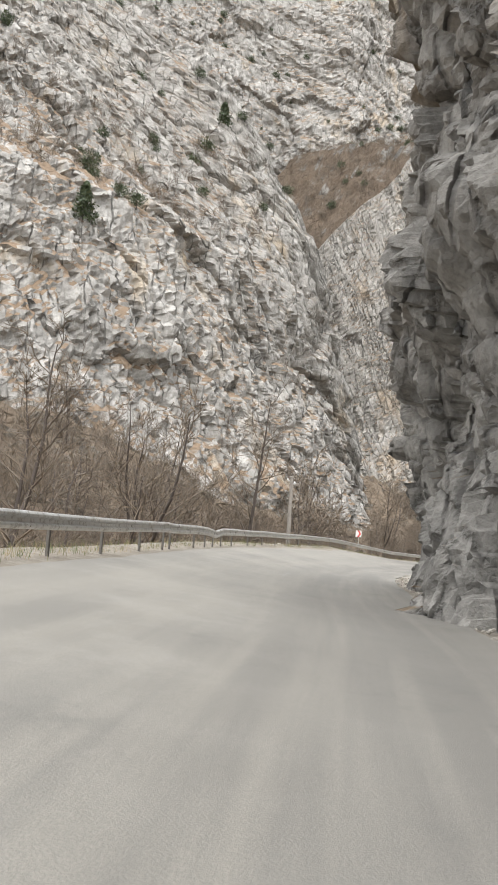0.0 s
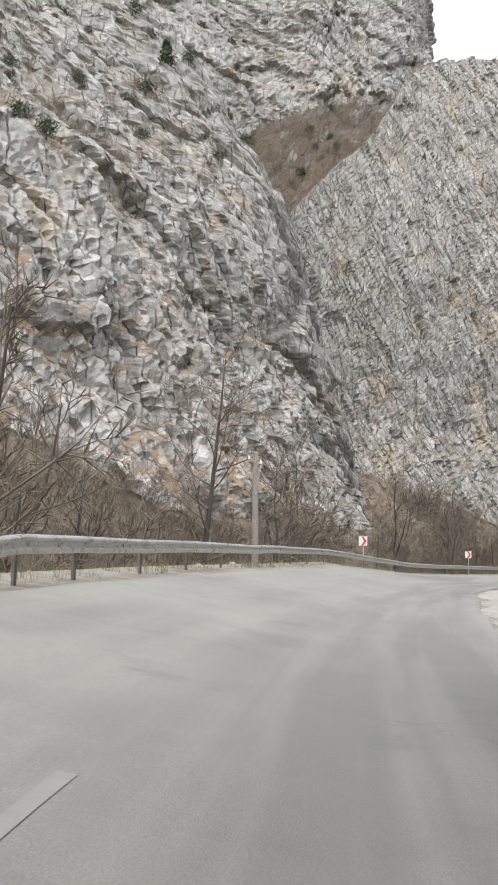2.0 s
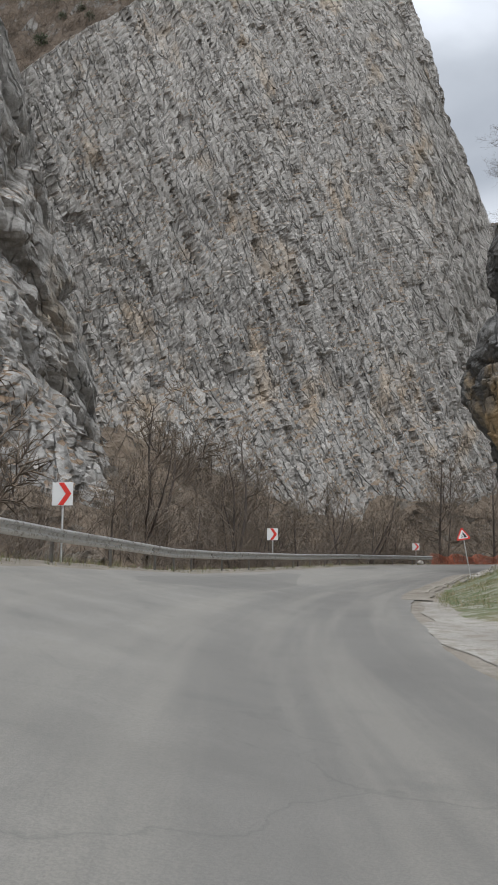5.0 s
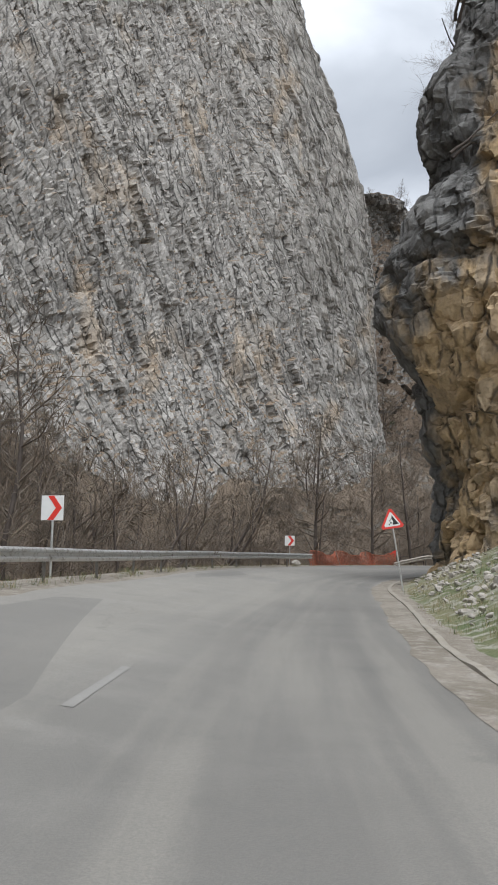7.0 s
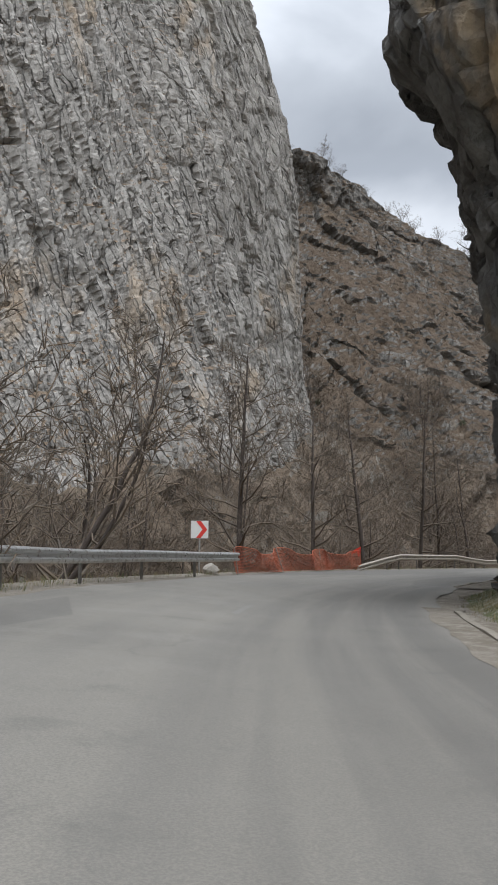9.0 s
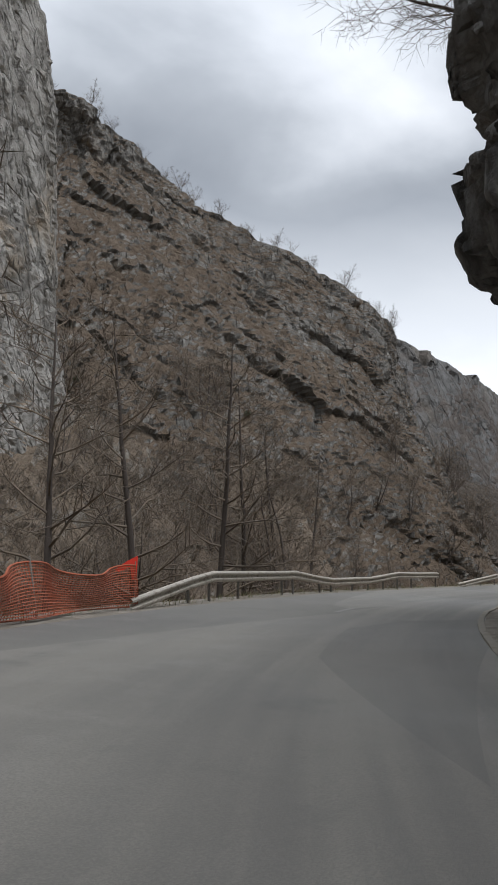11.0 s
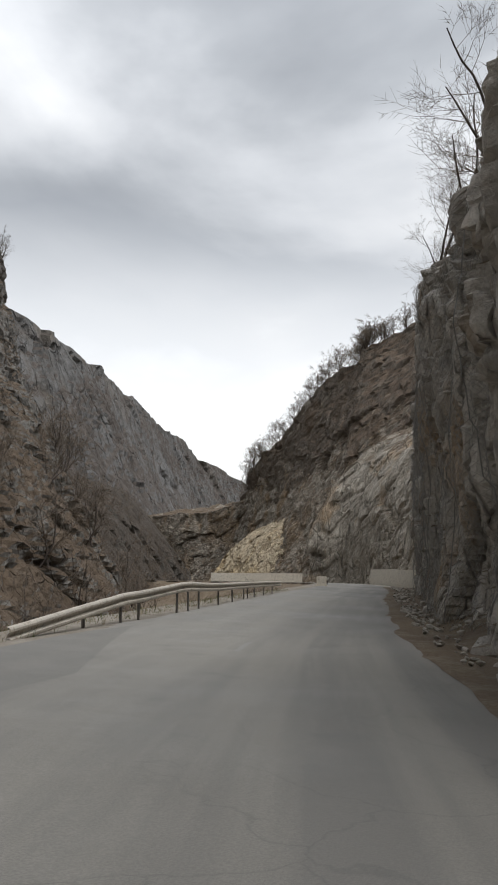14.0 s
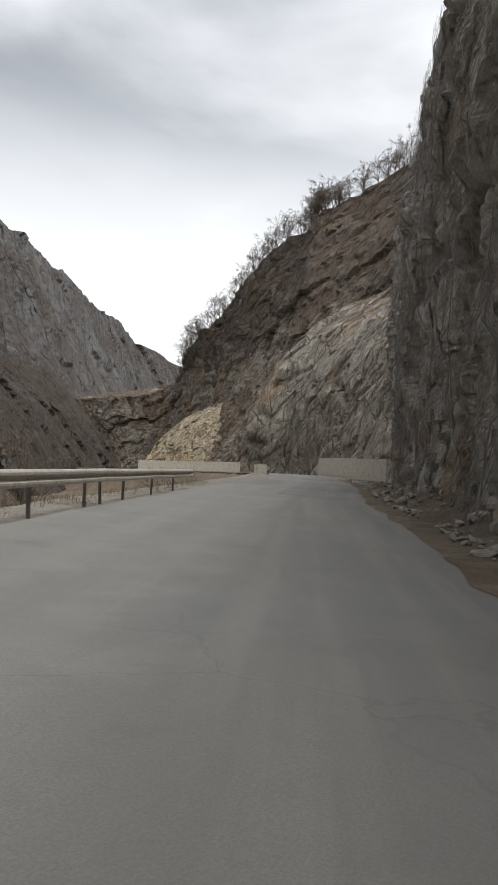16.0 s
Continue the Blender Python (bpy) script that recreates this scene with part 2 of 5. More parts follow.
def net_nodes(nt, bsdf):
    v = place_of(nt)
    nt.links.new(mix(nt, noise_at(nt, v, 1.2, 4.0), (0.34, 0.075, 0.032), (0.50, 0.14, 0.065)), bsdf.inputs["Base Color"])


LIMESTONE = rock("limestone", (0.48, 0.462, 0.43), (0.17, 0.161, 0.145), (0.40, 0.32, 0.22), 0.58, (0.19, 0.128, 0.076), 0.50, crag=0.5)
BEDDED = rock("bedded_limestone", (0.50, 0.475, 0.435), (0.19, 0.178, 0.158), (0.42, 0.33, 0.23), 0.57, (0.20, 0.146, 0.095), 0.49, beds=((0.9, 0.44), 24, 1.1, 7.0), crag=0.25)
DOME_ROCK = rock("dome_rock", (0.46, 0.415, 0.345), (0.18, 0.158, 0.127), (0.40, 0.29, 0.18), 0.55, (0.12, 0.084, 0.052), 0.62, 0.7, 0.9)
TALUS = rock("wooded_talus", (0.30, 0.275, 0.235), (0.13, 0.115, 0.095), (0.20, 0.14, 0.085), 0.55, (0.155, 0.115, 0.078), 0.24)
HILL_ROCK = rock("hill_rock", (0.28, 0.266, 0.241), (0.07, 0.065, 0.057), (0.22, 0.155, 0.09), 0.58, (0.088, 0.058, 0.033), 0.24, crag=0.9)
SLOPE_ROCK = rock("slope_rock", (0.50, 0.45, 0.375), (0.19, 0.167, 0.132), (0.34, 0.24, 0.14), 0.50, (0.12, 0.084, 0.052), 0.28)
NEAR_ROCK = rock("dark_limestone", (0.34, 0.325, 0.298), (0.05, 0.047, 0.042), (0.18, 0.13, 0.075), 0.54, (0.14, 0.10, 0.06), 0.86, 0.9, 1.2, crag=0.6)
YELLOW_ROCK = rock("yellow_limestone", (0.23, 0.225, 0.212), (0.06, 0.057, 0.053), (0.55, 0.385, 0.195), 0.50, (0.14, 0.10, 0.06), 0.86, 1.0, 1.4, ochre_bias=((0.0, -0.05, -0.016), 5.96))
MESHED_ROCK = rock("meshed_rock", (0.64, 0.605, 0.55), (0.19, 0.178, 0.16), (0.42, 0.285, 0.16), 0.56, (0.12, 0.09, 0.055), 0.86, 0.7, 1.4)
FRESH_ROCK = rock("fresh_rock", (0.66, 0.56, 0.40), (0.34, 0.27, 0.18), (0.60, 0.46, 0.27), 0.5, (0.20, 0.15, 0.09), 0.85, 0.2, 0.8)
FAR_ROCK = rock("far_mountain", (0.155, 0.152, 0.148), (0.075, 0.071, 0.066), (0.115, 0.098, 0.08), 0.54, (0.072, 0.057, 0.046), 0.30, 0.3, 0.25)
WOODS = rock("wooded_slope", (0.23, 0.195, 0.156), (0.10, 0.084, 0.068), (0.18, 0.128, 0.084), 0.56, (0.145, 0.102, 0.068), 0.30, crag=0.5)
WOODED = rock("wooded_hill", (0.11, 0.10, 0.085), (0.05, 0.043, 0.036), (0.09, 0.07, 0.05), 0.58, (0.058, 0.043, 0.030), 0.25)
GROUND = earth("litter_ground", (0.115, 0.080, 0.050), (0.16, 0.12, 0.075), (0.20, 0.165, 0.12), 0.6, relief=0.12)
SHOULDER = earth("gravel_shoulder", (0.18, 0.155, 0.12), (0.25, 0.22, 0.18), (0.31, 0.285, 0.245), 1.5)
BANK = earth("grassy_bank", (0.10, 0.125, 0.05), (0.20, 0.175, 0.095), (0.38, 0.36, 0.31), 0.9, relief=0.1)
GRAVEL = earth("pale_gravel", (0.27, 0.25, 0.22), (0.36, 0.34, 0.30), (0.22, 0.19, 0.15), 1.2)
ASPHALT = material("asphalt", asphalt_nodes, 0.7)
PAINT = plain("worn_white_paint", (0.218, 0.21, 0.193), 0.75, spread=0.10, scale=4.0, dirt=(0.195, 0.188, 0.173))
TWIG = material("bare_twigs", twig_nodes, 0.95)
LEAF = material("evergreen_leaves", leaf_nodes, 0.7)
GRASS = material("grass_blades", grass_nodes, 0.9)
BARK = plain("dark_bark", (0.075, 0.060, 0.050), 0.95, spread=0.45, scale=4.0, relief=0.03)
STEEL = plain("galvanised_steel", (0.60, 0.60, 0.59), 0.36, 0.7, 0.18, 2.5, (0.20, 0.17, 0.14))
POST = plain("weathered_post", (0.15, 0.14, 0.125), 0.75, 0.3, 0.3, 3.0, (0.10, 0.08, 0.06))
OLD_STEEL = plain("dusty_steel", (0.47, 0.43, 0.37), 0.6, 0.25, 0.25, 2.5, (0.24, 0.19, 0.14))
CONCRETE = plain("concrete", (0.64, 0.59, 0.50), 0.9, spread=0.2, scale=1.5, dirt=(0.30, 0.27, 0.22), relief=0.02)
KERB = plain("dirty_kerb", (0.25, 0.228, 0.19), 0.92, spread=0.3, scale=1.5, dirt=(0.19, 0.16, 0.12), relief=0.02)
WHITE = plain("sign_white", (0.78, 0.78, 0.76), 0.45, spread=0.05, scale=8.0)
RED = plain("sign_red", (0.72, 0.05, 0.035), 0.45, spread=0.15, scale=8.0)
BLACK = plain("sign_black", (0.025, 0.025, 0.025), 0.5, spread=0.2)
NET = material("orange_net", net_nodes, 0.7)
FLAG = plain("orange_flag", (0.85, 0.05, 0.025), 0.6, spread=0.12, scale=5.0)
WOOD = plain("grey_wood", (0.27, 0.245, 0.215), 0.9, spread=0.3, scale=6.0, dirt=(0.14, 0.12, 0.10), relief=0.01)
WIRE = plain("mesh_wire", (0.27, 0.27, 0.26), 0.55, 0.5, 0.2)
STONE = plain("loose_stone", (0.34, 0.315, 0.275), 0.92, spread=0.4, scale=2.0, dirt=(0.22, 0.19, 0.15), relief=0.03)


# ---------------------------------------------------------------- mesh tools
def link_mesh(name, verts, faces, mat, parent=None, label="", smooth=False):
    """One mesh object from arrays of corners and of equal-sided faces, in place under its parent."""
    verts, faces = np.asarray(verts, np.float32), np.asarray(faces, np.int32)
    me = bpy.data.meshes.new(name)
    me.vertices.add(len(verts))
    me.vertices.foreach_set("co", verts.ravel())
    n, k = faces.shape
    me.loops.add(n * k)
    me.loops.foreach_set("vertex_index", faces.ravel())
    me.polygons.add(n)
    me.polygons.foreach_set("loop_start", np.arange(0, n * k, k, dtype=np.int32))
    me.polygons.foreach_set("use_smooth", np.full(n, smooth, dtype=bool))
    me.update(calc_edges=True)
    me.materials.append(mat)
    ob = new(name, me)
    if parent:
        ob.parent = parent
    if label:
        tagged(ob, label)
    return ob


def part(name, bm, mat, parent, label=""):
    me = bpy.data.meshes.new(name)
    bm.to_mesh(me)
    bm.free()
    me.materials.append(mat)
    ob = new(name, me)
    ob.parent = parent
    if label:
        tagged(ob, label)
    return ob


def empty(name, m, label, category, group=""):
    ob = new(name)
    ob.matrix_world = m
    return tagged(ob, label, category, group)


def box(sx, sy, sz, at=(0, 0, 0), bevel=0.0):
    bm = bmesh.new()
    bmesh.ops.create_cube(bm, size=1.0, matrix=Matrix.Translation(at) @ Matrix.Diagonal((sx, sy, sz, 1)))
    if bevel:
        bmesh.ops.bevel(bm, geom=bm.edges[:], offset=bevel, segments=2, affect="EDGES")
    return bm


def rod(a, b, r0, r1, sides=10):
    a, b = Vector(a), Vector(b)
    bm = bmesh.new()
    turn = (b - a).to_track_quat("Z", "Y").to_matrix().to_4x4()
    bmesh.ops.create_cone(bm, cap_ends=True, segments=sides, radius1=r0, radius2=r1, depth=(b - a).length, matrix=Matrix.Translation((a + b) / 2) @ turn)
    return bm


def grid_faces(rows, cols):
    i = np.arange(rows * cols).reshape(rows, cols)
    return np.stack([i[:-1, :-1], i[:-1, 1:], i[1:, 1:], i[1:, :-1]], -1).reshape(-1, 4)


def lattice(a, b, seed):
    """Five numbers from 0 to 1 for every whole place (a, b)."""
    h = a.astype(np.int32).view(np.uint32) * np.uint32(374761393) ^ b.astype(np.int32).view(np.uint32) * np.uint32(668265263)
    h = h + np.uint32(seed * 7919 + 17)
    h = (h ^ (h >> np.uint32(13))) * np.uint32(1274126177)
    h = (h ^ (h >> np.uint32(16))) * np.uint32(2246822519)
    h ^= h >> np.uint32(15)
    g = h * np.uint32(2654435761)
    g ^= g >> np.uint32(14)
    k, m = np.float32(1 / 1023), np.uint32(1023)
    return [(w >> np.uint32(n) & m).astype(np.float32) * k for w, n in ((h, 0), (h, 10), (h, 20), (g, 3), (g, 15))]


def value_noise(a, b, seed, octaves=4):
    a, b = np.asarray(a, np.float32), np.asarray(b, np.float32)
    total, weight = np.zeros_like(a), 0.0
    for o in range(octaves):
        s, w = 2.0 ** o, 0.5 ** o
        x, y = a * s, b * s
        ix, iy = np.floor(x), np.floor(y)
        fx, fy = x - ix, y - iy
        fx, fy = fx * fx * (3 - 2 * fx), fy * fy * (3 - 2 * fy)
        c = [lattice(ix + i, iy + j, seed + o)[0] for i, j in ((0, 0), (1, 0), (0, 1), (1, 1))]
        total += w * ((c[0] * (1 - fx) + c[1] * fx) * (1 - fy) + (c[2] * (1 - fx) + c[3] * fx) * fy - 0.5)
        weight += w
    return total / weight


def shards(a, b, seed, tilt=1.0):
    """Broken rock: every cell of an uneven net is a tilted plate at its own depth."""
    a, b = a.astype(np.float32), b.astype(np.float32)
    ia, ib = np.floor(a), np.floor(b)
    best, second = np.full(a.shape, 9.0, np.float32), np.full(a.shape, 9.0, np.float32)
    out = np.zeros(a.shape, np.float32)
    for i in (-1, 0, 1):
        for j in (-1, 0, 1):
            r0, r1, r2, s0, s1 = lattice(ia + i, ib + j, seed)
            da, db = a - ia - i - r0, b - ib - j - r1
            d = np.maximum(np.abs(da), np.abs(db)) ** 2 * 0.7 + 0.3 * (da * da + db * db)
            plate = (r2 - 0.5) * 0.7 + tilt * ((s0 - 0.5) * da + (s1 - 0.5) * db)
            near = d < best
            out = np.where(near, plate, out)
            second = np.where(near, best, np.minimum(second, d))
            best = np.where(near, d, best)
    gap = np.sqrt(second) - np.sqrt(best)
    return out - 0.22 * np.clip(1 - gap / 0.12, 0, 1)


def rock_relief(u, z, seed, sizes, lean, stretch, power):
    """Depth of a rock face at u metres along and z up: plates of several sizes, drawn out along beds that lean by so many degrees."""
    c, s = math.cos(radians(lean)), math.sin(radians(lean))
    wu = u + 1.3 * value_noise(u / 9, z / 9, seed + 5, 3) * sizes[0] * 0.35
    wz = z + 1.3 * value_noise(u / 9 + 40, z / 9, seed + 6, 3) * sizes[0] * 0.35
    across, along = wu * c + wz * s, (-wu * s + wz * c) / stretch
    out = np.zeros_like(u)
    for n, size in enumerate(sizes):
        out += power * sizes[0] ** 0.55 * (size / sizes[0]) ** 0.85 * shards(across / size, along / size, seed + 11 * n)
    return out


def bedding(u, z, seed, thick, length, depth, lean):
    """Thin beds that stand at so many degrees, each broken across into blocks at their own depth, with open joints between."""
    c, s = math.cos(radians(lean)), math.sin(radians(lean))
    wu = u + 1.1 * thick * value_noise(u / (8 * thick), z / (8 * thick), seed + 1, 3)
    wz = z + 1.1 * thick * value_noise(u / (8 * thick) + 50, z / (8 * thick), seed + 2, 3)
    across, along = (wu * c + wz * s) / thick, -wu * s + wz * c
    i = np.floor(across)
    f = across - i
    r = lattice(i, 0 * i, seed + 3)
    q = along / length * (0.55 + 0.9 * r[0]) + 9 * r[1]
    j = np.floor(q)
    g = q - j
    h = lattice(i, j, seed + 4)
    out = (h[0] - 0.5) + 0.5 * (r[2] - 0.5) + (f - 0.5) * (h[1] - 0.35) + (g - 0.5) * (h[2] - 0.5) * 1.2
    return depth * (out - 0.55 * np.clip(1 - f / 0.16, 0, 1) * h[3] - 0.45 * np.clip(1 - g / 0.12, 0, 1) * h[4])


def smooth_line(points, step):
    """A curve through the points, as places about step apart."""
    p = np.array(points, float)
    p = np.vstack([2 * p[0] - p[1], p, 2 * p[-1] - p[-2]])
    out = []
    for i in range(1, len(p) - 2):
        n = max(2, int(np.linalg.norm(p[i + 1] - p[i]) / step))
        t = (np.arange(n) / n)[:, None]
        a, b, c, d = p[i - 1], p[i], p[i + 1], p[i + 2]
        out.append(0.5 * (2 * b + (c - a) * t + (2 * a - 5 * b + 4 * c - d) * t**2 + (3 * b - a - 3 * c + d) * t**3))
    return np.vstack(out + [p[-2:-1]])


FACES = {}


def cliff(name, label, mat, foot, levels, backs, tops, step, seed, sizes, lean, stretch, power, cap=40.0, cap_rise=0.5, side=1, beds=()):
    """A rock face that stands over a line on the plan (side 1: its right side looks out, -1: its left). levels: heights; backs: for each station
    the metres by which the face lies back at each level; tops: where it ends, above which the ground goes on back."""
    keys = np.hstack([np.array(foot, float), np.array(backs, float), np.array(tops, float)[:, None]])
    line = smooth_line(keys, step)
    gap = np.r_[0, np.cumsum(np.linalg.norm(np.diff(line[:, :2], axis=0), axis=1))]
    u = np.arange(0, gap[-1], step)
    line = np.stack([np.interp(u, gap, line[:, k]) for k in range(line.shape[1])], 1)
    run = np.gradient(line[:, :2], axis=0)
    wide = max(1, int(6.0 / step))
    kernel = np.ones(2 * wide + 1) / (2 * wide + 1)
    run = np.stack([np.convolve(np.pad(run[:, k], wide, mode="edge"), kernel, mode="valid") for k in (0, 1)], 1)
    run /= np.linalg.norm(run, axis=1)[:, None]
    out = side * np.stack([run[:, 1], -run[:, 0]], 1)
    top = line[:, -1] + 5 * value_noise(u / 16, 0 * u, seed + 90, 4) * min(1.0, step * 3)
    rows = int((line[:, -1].max() - levels[0]) / step)
    v = np.linspace(0, 1, rows)
    uu, vv = np.meshgrid(u, v)
    z = levels[0] + vv * (top[None, :] - levels[0])
    back = np.zeros_like(z)
    for k in range(len(u)):
        back[:, k] = np.interp(z[:, k], levels, line[k, 2:-1])
    deep = rock_relief(uu, z, seed, sizes, lean, stretch, power)
    for n, (thick, length, depth, dip) in enumerate(beds):
        deep = deep + bedding(uu, z, seed + 40 + 7 * n, thick, length, depth, dip)
    back = back - deep
    zz = z + 0.35 * rock_relief(uu + 300, z, seed + 3, sizes[1:], lean, stretch, power)
    caps = max(14, int(cap / (2.5 * step)) if cap > 44 and step < 0.5 else 14)
    for k in range(1, caps + 1):
        f = (k / caps) ** 1.5
        back = np.vstack([back, back[rows - 1] + f * cap + 1.5 * value_noise(u / 6, 0 * u + f * 14, seed + 8, 2)])
        zz = np.vstack([zz, zz[rows - 1] + f * cap * cap_rise + min(1.0, 4 * f) * (2.5 * value_noise(u / 5, 0 * u + 42 * f, seed + 9, 3) + 0.04 * cap * shards(u / 4, 0 * u + f * cap / 4, seed + 10))])
    x = line[None, :, 0] - out[None, :, 0] * back
    y = line[None, :, 1] - out[None, :, 1] * back
    verts = np.stack([x, y, zz], -1)
    FACES[name] = verts[:rows]
    ob = link_mesh(name, verts.reshape(-1, 3), grid_faces(*x.shape)[:, ::side], mat)
    return tagged(ob, label, "cliff", "", "structure")


# ---------------------------------------------------------------- the road's line
ROAD = smooth_line([(-4, -70, -0.6), (-2.5, -30, -0.3), (-1.3, 0.1, 0.0), (-0.3, 12.4, 0.2), (0.4, 24.7, 0.3), (1.7, 36.7, 0.42), (3.9, 48.5, 0.48), (6.6, 60.1, 0.48),
                    (9.6, 71.8, 0.52), (14.2, 82.8, 0.58), (19.7, 93.4, 0.58), (26.2, 104.0, 0.66), (33.1, 114.6, 0.8), (41.2, 124.0, 0.88), (51.4, 131.9, 1.0),
                    (62.9, 138.0, 1.08), (75.1, 142.3, 1.06), (87.3, 145.4, 1.0), (98.9, 147.8, 1.0), (130, 153.2, 1.2), (165, 158.6, 1.5), (198, 166, 1.7),
                    (225, 175, 1.75), (250, 187, 1.7), (272, 205, 1.6), (285, 230, 1.5), (290, 270, 1.5)], 0.5)
ALONG = np.r_[0, np.cumsum(np.linalg.norm(np.diff(ROAD[:, :2], axis=0), axis=1))]
AHEAD = np.gradient(ROAD[:, :2], axis=0)
AHEAD /= np.linalg.norm(AHEAD, axis=1)[:, None]
LEFT = np.stack([-AHEAD[:, 1], AHEAD[:, 0]], 1)


def station(x, y):
    return ALONG[np.argmin((ROAD[:, 0] - x) ** 2 + (ROAD[:, 1] - y) ** 2)]


def banked(s):
    """The slope of the road across, up to the left, on its outer side."""
    return np.interp(s, [60, 90, 115, 143, 160, 200, 230, 345, 400], [0.09, 0.11, 0.17, 0.23, 0.125, 0.088, 0.045, 0.045, 0.0])


def crossfall(s, d):
    """How far the road lies over its line d metres left of the middle."""
    d = np.clip(d, -4.5, 4.6) + 1.35
    return banked(s) * np.maximum(d, 0) + 0.02 * np.minimum(d, 0)


def on_road(s, d, up=0.0):
    """The place d metres left of the middle of the road, s along it."""
    p = np.array([np.interp(s, ALONG, ROAD[:, k]) for k in range(3)])
    n = np.array([np.interp(s, ALONG, LEFT[:, k]) for k in range(2)])
    return Vector((p[0] + n[0] * d, p[1] + n[1] * d, p[2] + float(crossfall(s, d)) + up))


def heading(s):
    """Degrees that turn +y to the way of the road."""
    a = np.array([np.interp(s, ALONG, AHEAD[:, k]) for k in range(2)])
    return math.degrees(math.atan2(-a[0], a[1]))


def ribbon(name, d0, d1, s0, s1, mat, up, label, category, step=1.0, across=6, rag=0.0, kind="structure", seed=1):
    s = np.arange(s0, s1, step)
    p = np.stack([np.interp(s, ALONG, ROAD[:, k]) for k in range(3)], 1)
    n = np.stack([np.interp(s, ALONG, LEFT[:, k]) for k in range(2)], 1)
    f = np.linspace(0, 1, across)
    lo = d0 + rag * value_noise(s / 2.5, 0 * s, seed, 4)
    hi = d1 + rag * value_noise(s / 2.5, 0 * s + 9, seed, 4)
    d = lo[:, None] + (hi - lo)[:, None] * f
    x, y = p[:, :1] + n[:, :1] * d, p[:, 1:2] + n[:, 1:] * d
    z = p[:, 2:] + crossfall(s[:, None], d) + up
    ob = link_mesh(name, np.stack([x, y, z], -1).reshape(-1, 3), grid_faces(len(s), across)[:, ::-1], mat, smooth=True)
    lane = ob.data.attributes.new("lane", "FLOAT_VECTOR", "POINT")
    lane.data.foreach_set("vector", np.stack([d, s[:, None] + 0 * d, 0 * d], -1).astype(np.float32).ravel())
    return tagged(ob, label, category, "", kind)


def build_ground():
    """One sheet to the horizon: the road's shelf, the bank down to the river bed, and the valley."""
    fine = np.arange(-150, 380, 2.0)
    xs = np.r_[-4000, -2000, -900, -400, -220, fine, 480, 700, 1200, 2200, 4200]
    ys = np.r_[-4000, -2000, -900, -400, -200, np.arange(-100, 320, 2.0), 420, 700, 1200, 2200, 4200]
    X, Y = np.meshgrid(xs, ys)
    flat = np.stack([X.ravel(), Y.ravel()], 1)
    near = np.zeros(len(flat), int)
    best = np.full(len(flat), 1e12)
    for k in range(0, len(ROAD), 4):
        d = (flat[:, 0] - ROAD[k, 0]) ** 2 + (flat[:, 1] - ROAD[k, 1]) ** 2
        hit = d < best
        near[hit], best[hit] = k, d[hit]
    off = flat - ROAD[near, :2]
    d = np.sqrt(best) * np.sign((off * LEFT[near]).sum(1) + 1e-9)
    s, zr = ALONG[near], ROAD[near, 2]
    z = zr + crossfall(s, d) - 0.10 - 0.4 * np.clip((4.6 - np.abs(d)) / 0.8, 0, 1)
    bed = -4.0 + 1.2 * value_noise(flat[:, 0] / 14, flat[:, 1] / 14, 21, 4)
    z = np.where(d > 5.0, z + (bed - z) * np.clip((d - 5.0) / 9.0, 0, 1) ** 0.9, z)
    lay = np.interp(s, [95, 103, 124, 150, 160, 185, 310, 345, 420], [0.0, 0.0, 0.0, 0.05, 0.30, 0.45, 0.45, 0.0, 0.0])
    rise = np.clip(-d - 4.6, 0, 9) * lay + np.clip(-d - 11, 0, 25) * 0.25 * np.clip(lay * 4, 0, 1)
    z = np.where(d < -4.6, z + rise, z)
    rough = 0.5 * value_noise(flat[:, 0] / 3, flat[:, 1] / 3, 31, 4) + 1.2 * value_noise(flat[:, 0] / 17, flat[:, 1] / 17, 33, 3)
    z += rough * np.clip((np.abs(d) - 5.0) / 6.0, 0, 1) * np.where(d < 0, 0.35 * np.clip(lay * 6, 0, 1), 1.0)
    ob = link_mesh("ground", np.stack([X.ravel(), Y.ravel(), z], 1), grid_faces(len(ys), len(xs)), GROUND, smooth=True)
    return tagged(ob, "brown litter-covered valley floor and river banks", "ground", "", "structure")


build_ground()
ribbon("road", -3.75, 3.45, 0, ALONG[-1], ASPHALT, 0.0, "worn grey two-lane asphalt road through the gorge", "road", 0.5, 29, 0.35, seed=3)
ribbon("shoulder", 3.2, 4.9, 0, ALONG[-1], SHOULDER, -0.03, "dusty gravel verge along the guard rail", "verge", 0.5, 6, 0.5, seed=5)
ribbon("shoulder", -5.2, -3.5, 0, ALONG[-1], SHOULDER, -0.03, "dusty gravel verge under the rock", "verge", 0.5, 6, 0.5, seed=8)

